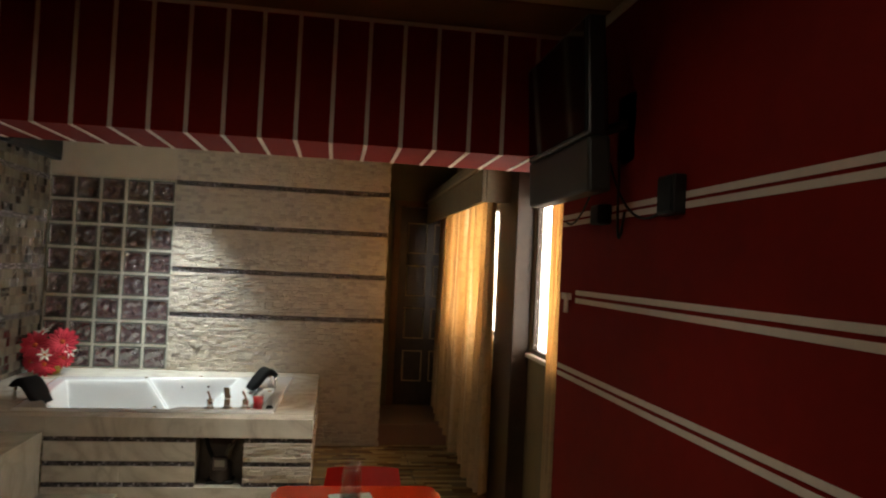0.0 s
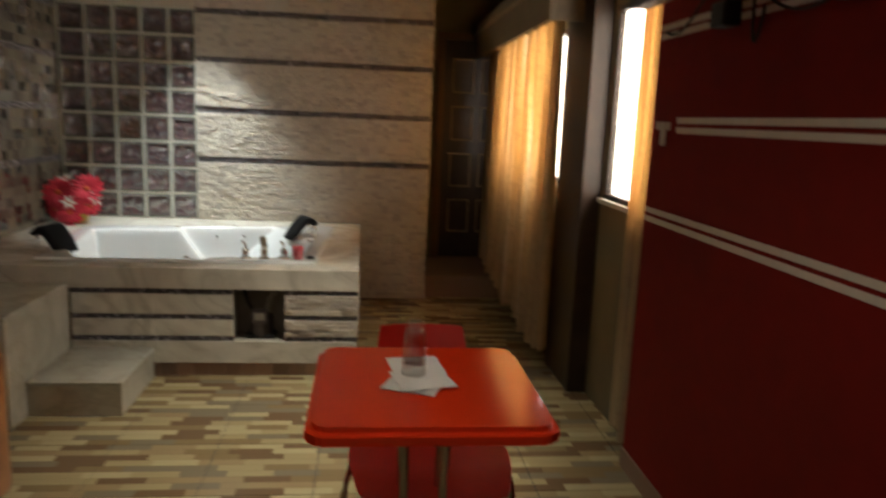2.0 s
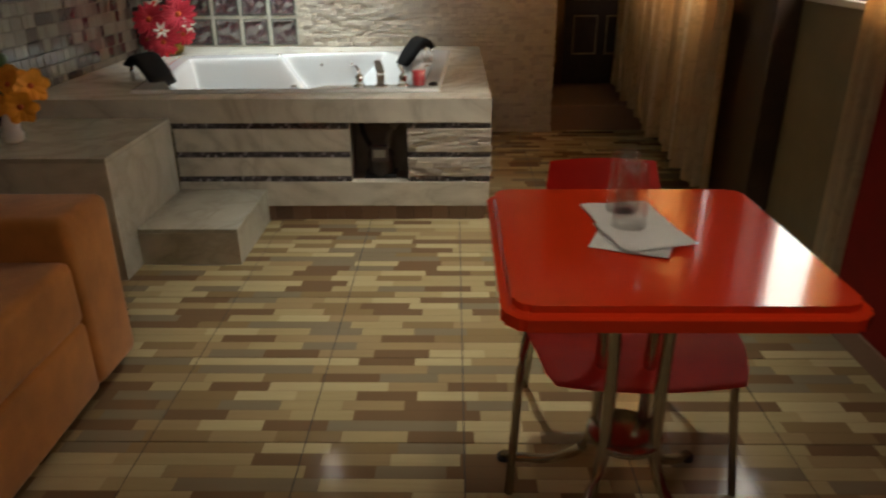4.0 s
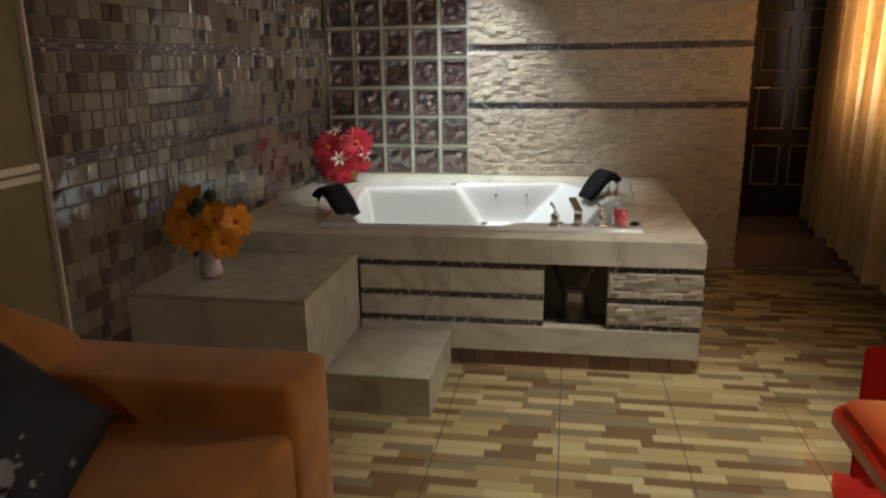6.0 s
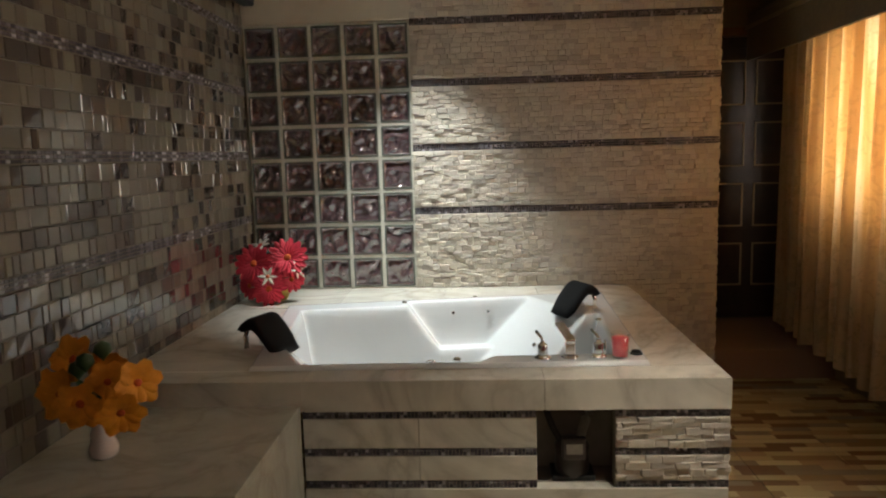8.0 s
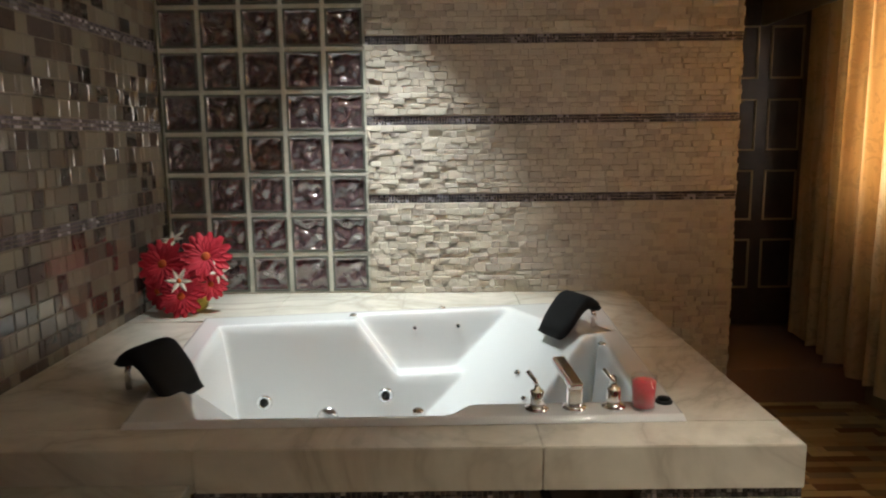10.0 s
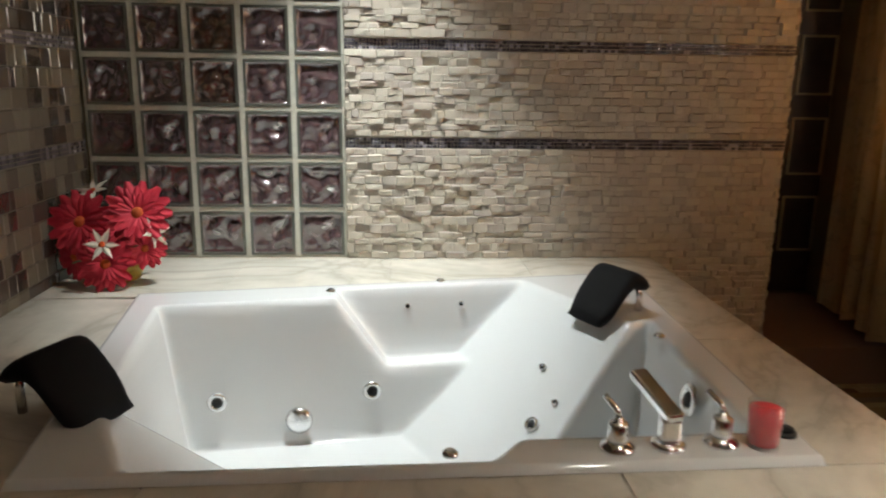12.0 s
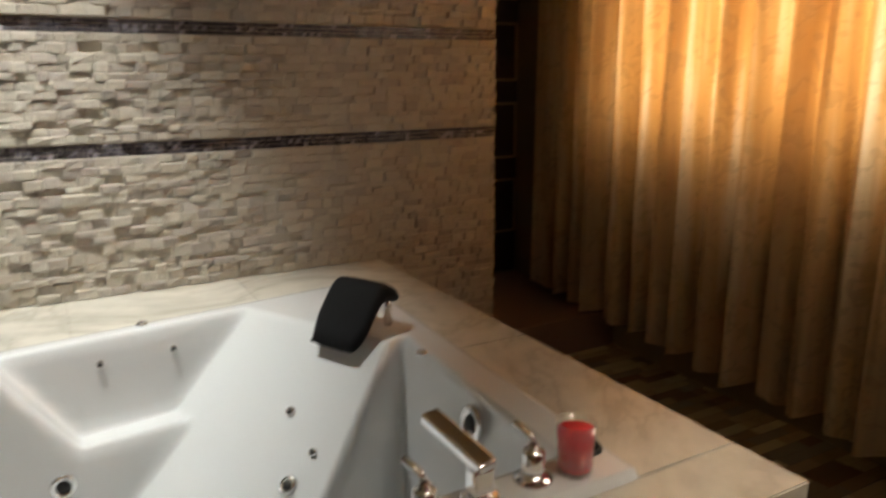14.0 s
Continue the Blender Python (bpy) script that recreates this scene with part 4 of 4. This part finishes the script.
def cushion(m, w, h):
    b = bmesh.new()
    for s in (1, -1):
        def f(a, q):
            u, v = 2 * a - 1, 2 * q - 1
            k = (1 - u ** 4) * (1 - v ** 4)
            pin = 1 - 0.07 * (1 - abs(u)) * v * v - 0.07 * (1 - abs(v)) * u * u
            return (u * w / 2 * pin, v * h / 2 * pin, s * 0.075 * max(0, k) ** 0.55 + 0.006 * noise.noise(Vector((u * 3, v * 3, s))))
        sheet(f, 16, 16, b)
    bmesh.ops.remove_doubles(b, verts=b.verts, dist=0.004)
    o = link("cushion", b, M_CUSHION, True)
    o.matrix_basis = m
    return tagged(o, "dark navy satin cushion with pale flowers, leaning on the sofa", "cushion", "sofa cushions")


cushion(Matrix.Translation((0.53, -3.80, 0.63)) @ pose(0, 0, 0, 0, 58, -12) @ pose(0, 0, 0, 0, 0, 30), 0.40, 0.40)
cushion(Matrix.Translation((0.55, -4.22, 0.61)) @ pose(0, 0, 0, 0, 52, 6) @ pose(0, 0, 0, 0, 0, -8), 0.40, 0.40)

# ---- flowers ----
M_REDPETAL = plain("crimson_fabric_petal", (0.62, 0.03, 0.06), 0.6, vary=0.25, scale=40)
M_ORANGEPETAL = plain("orange_fabric_petal", (0.92, 0.35, 0.022), 0.6, vary=0.25, scale=40)
M_WHITEPETAL = plain("white_fabric_petal", (0.72, 0.66, 0.58), 0.6, vary=0.1, scale=40)
M_GREEN = plain("dark_green_leaf", (0.035, 0.075, 0.02), 0.55, vary=0.4, scale=30)
M_BASKET = plain("yellow_wicker", (0.42, 0.30, 0.04), 0.6, vary=0.3, scale=60, bump=0.5)
M_CENTRE = plain("flower_centre", (0.55, 0.10, 0.02), 0.8, vary=0.4, scale=120)
M_PORCELAIN = Nodes("glazed_porcelain").set((0.75, 0.68, 0.64), 0.15)


def blossom(parent, place, toward, r, petals, mat, layers=2, cup_=0.35, name="flower", width=0.30, pointed=False):
    rng = random.Random(str(place))
    b = bmesh.new()
    for l in range(layers):
        rr = r * (1 - 0.2 * l)
        for i in range(petals):
            an = 2 * math.pi * (i + 0.5 * l) / petals + rng.uniform(-0.1, 0.1)
            tilt = cup_ + 0.25 * l + rng.uniform(-0.12, 0.12)

            def f(a, q):
                d = rr * (0.10 + 0.90 * a)
                half = rr * width * (math.sin(math.pi * min(1, 0.12 + 0.80 * a)) ** (1.0 if pointed else 0.6)) * (1.0 - (0.8 * a if pointed else 0.0))
                s = (q - 0.5) * 2 * half
                zz = d * math.sin(tilt) * (1 - 0.45 * a) - abs(q - 0.5) * 0.12 * rr + 0.05 * rr * math.sin(7 * q + i)
                return (d * math.cos(an) - s * math.sin(an), d * math.sin(an) + s * math.cos(an), zz)
            sheet(f, 5, 4, b)
    q = Vector(toward).to_track_quat("Z", "Y").to_matrix().to_4x4()
    m = Matrix.Translation(place) @ q
    b.transform(m)
    o = part(name, b, mat, parent, smooth=True)
    b = lathe([(r * 0.17, 0.0), (r * 0.18, r * 0.10), (r * 0.10, r * 0.17), (0, r * 0.18)], 12)
    b.transform(m)
    part("centre", b, M_CENTRE, o, smooth=True)


def leaf_blade(parent, place, toward, length, width, mat=M_GREEN):
    def f(a, q):
        half = width * math.sin(math.pi * (0.05 + 0.93 * a)) * (1 - 0.3 * a)
        return ((q - 0.5) * 2 * half, length * a, 0.12 * length * math.sin(a * 2.6) - 0.2 * half * (1 - abs(q - 0.5) * 2))
    b = sheet(f, 8, 4)
    b.transform(Matrix.Translation(place) @ Vector(toward).to_track_quat("Y", "Z").to_matrix().to_4x4())
    part("leaf", b, mat, parent, smooth=True)


rb = thing("flower_basket", (0.20, -0.33, DECK), "crimson artificial gerberas and white lilies in a yellow basket", "flowers")
part("basket", lathe([(0.055, 0), (0.075, 0.01), (0.09, 0.05), (0.095, 0.075), (0.085, 0.075), (0.05, 0.01)], 28, bulge=lambda a, z: 1 + 0.02 * math.cos(14 * a + z * 200)), M_BASKET, rb, smooth=True)
for p, d, r in (((-0.085, -0.06, 0.225), (-0.15, -1, 0.35), 0.115), ((0.105, -0.05, 0.255), (0.15, -1, 0.4), 0.115), ((0.125, -0.07, 0.135), (0.5, -1, 0.1), 0.075), ((0.01, -0.12, 0.09), (0.0, -1, 0.25), 0.10), ((-0.12, -0.05, 0.10), (-0.6, -1, 0.0), 0.085), ((0.02, 0.05, 0.16), (0, -0.3, 1), 0.08)):
    blossom(rb, p, d, r, 14, M_REDPETAL, 3, 0.18, "gerbera", 0.19)
for p, d in (((0.015, -0.15, 0.165), (0.1, -1, 0.4)), ((-0.06, 0.0, 0.325), (-0.2, -0.6, 1)), ((0.16, -0.06, 0.19), (1, -0.6, 0.3))):
    blossom(rb, p, d, 0.06, 6, M_WHITEPETAL, 1, 0.4, "lily", 0.26, True)
for i in range(9):
    a = i * 0.7
    leaf_blade(rb, (0.05 * math.cos(a), 0.04 * math.sin(a), 0.075), (math.cos(a), math.sin(a) - 0.2, 0.15 + 0.25 * (i % 3)), 0.15, 0.022)

vf = thing("flower_vase", (0.23, -2.29, 0.53), "orange artificial flowers in a small white porcelain vase", "flowers")
part("vase", lathe([(0.03, 0.0), (0.042, 0.01), (0.044, 0.035), (0.034, 0.06), (0.037, 0.075), (0.028, 0.10), (0.024, 0.115), (0.030, 0.13), (0.024, 0.13), (0.02, 0.11)], 24), M_PORCELAIN, vf, smooth=True)
for p, d, r in (((-0.095, -0.05, 0.235), (-0.4, -1, 0.1), 0.10), ((-0.01, -0.09, 0.215), (0.1, -1, -0.1), 0.09), ((0.10, -0.06, 0.175), (0.5, -1, -0.3), 0.085), ((0.135, -0.01, 0.255), (0.9, -0.8, 0.2), 0.085), ((-0.085, 0.02, 0.325), (-0.3, -0.9, 0.5), 0.095), ((0.05, -0.03, 0.265), (0.3, -1, 0.3), 0.075), ((-0.02, 0.07, 0.28), (-0.3, 0.6, 0.7), 0.085)):
    blossom(vf, [c * 0.93 for c in p], d, r * 0.86, 6, M_ORANGEPETAL, 2, 0.5, "lily", 0.38)
for i in range(8):
    a = i * 0.8 + 0.3
    leaf_blade(vf, (0.01 * math.cos(a), 0.01 * math.sin(a), 0.125), (math.cos(a), math.sin(a), 0.9), 0.17, 0.02)
for p in ((0.0, -0.06, 0.315), (0.045, -0.04, 0.345), (-0.03, -0.05, 0.29)):
    part("bud", lathe([(0, -0.03), (0.028, 0.0), (0.022, 0.022), (0, 0.032)], 12, p), M_GREEN, vf, "dark green bud", True)

# ---- television and small fixtures ----
tv = thing("television", (3.19, -3.68, 2.19), "black flat television with grey-green speaker panel on a wall bracket", "television")
tilt = pose(0, 0, 0, 0, -3, 0)
M_TVLOW = plain("grey_green_speaker_mesh", (0.022, 0.026, 0.022), 0.5, vary=0.2, scale=90)
for nm, q, m in (("casing", (-0.02, 0.05, -0.37, 0.37, -0.13, 0.28), M_TV), ("screen", (-0.024, -0.0202, -0.35, 0.35, -0.11, 0.265), M_SCREEN), ("speaker_panel", (-0.02, 0.06, -0.37, 0.37, -0.32, -0.1302), M_TVLOW), ("back_shell", (0.0505, 0.09, -0.28, 0.28, -0.18, 0.16), M_TV)):
    b = box(*q, 0.004 if nm == "screen" else 0.012) if nm != "screen" else box(*q)
    b.transform(tilt)
    part(nm, b, m, tv)
part("wall_plate", box(0.275, 0.294, -0.09, 0.09, -0.16, 0.12, 0.004), M_TV, tv)
part("arm", tube([(0.10, 0, 0.0), (0.20, 0.03, -0.03), (0.28, 0, 0.0)], 0.02), M_TV, tv)
sock = thing("socket_box", (WALL_R - 0.0005, -4.13, 1.80), "black cable box on the red wall", "socket")
part("box", box(-0.045, 0, -0.06, 0.06, 0.0, 0.13, 0.006), M_TV, sock)
part("cover", box(-0.05, -0.0455, -0.05, 0.05, 0.01, 0.12, 0.002), M_HOLE, sock)
for k, (y0, y1, sag) in enumerate(((-3.55, -4.10, 0.16), (-3.45, -3.02, 0.10), (-3.65, -3.72, 0.3))):
    cb = link("cable", tube(bend((WALL_R - 0.012, y0, 2.05), (WALL_R - 0.03, (y0 + y1) / 2, 1.86 - sag), (WALL_R - 0.012, y1, 1.84), 12), 0.005, 6), M_HOLE, True)
    tagged(cb, "thin black cable hanging on the red wall", "cable", "television cables")
plug = thing("power_adapter", (WALL_R - 0.0005, -3.52, 1.80), "black adapter with tangled cables on the wall", "adapter")
part("body", box(-0.06, 0, -0.05, 0.05, 0.0, 0.08, 0.01), M_TV, plug)

# intercom handset on the olive wall
ph = thing("wall_phone", (0.0, -3.225, 1.22), "white wall telephone handset with coiled cord", "telephone")
part("cradle", box(-0.007, 0.03, -0.045, 0.045, 0.02, 0.22, 0.008), M_WHITE, ph)
part("handset", box(0.0305, 0.06, -0.025, 0.025, 0.0, 0.24, 0.012), M_WHITE, ph)
cord = [(0.03 + 0.012 * math.cos(i * 1.3), 0.012 * math.sin(i * 1.3), 0.0 - 0.0035 * i) for i in range(34)]
part("cord", tube(cord, 0.004, 6), M_WHITE, ph, smooth=True)

# ceiling lamps
def downlight(place, label):
    d = thing("ceiling_lamp", (place[0], place[1], CEIL), label, "lamp", "ceiling downlights")
    part("ring", lathe([(0.065, 0.0), (0.065, -0.012), (0.048, -0.02), (0.045, -0.004)], 24), M_WHITE, d, smooth=True)
    part("bulb", lathe([(0.0, -0.006), (0.043, -0.006), (0.04, -0.010), (0.0, -0.012)], 20), glow("lamp_glow", (1, 0.93, 0.78), 34), d, "glowing lamp glass", True)


for pl in (TUB_LAMP, FLOOR_LAMP, ROOM_LAMP, BED_LAMP):
    downlight(pl, "small round ceiling downlight with white ring")
# no real loudspeaker: added dark box stands in for the shaded wall corner
dark_box = thing("loudspeaker", (0.02, -0.5, 2.33), "dark blue-black box standing in for the shaded top corner of the tiled wall", "loudspeaker")
part("cabinet", box(0.0, 0.07, -0.48, 0.48, 0.0, 0.24, 0.01), plain("navy_black_plastic", (0.02, 0.022, 0.03), 0.5), dark_box)
part("grille", box(0.0702, 0.076, -0.46, 0.46, 0.02, 0.22, 0.002), M_TV, dark_box)
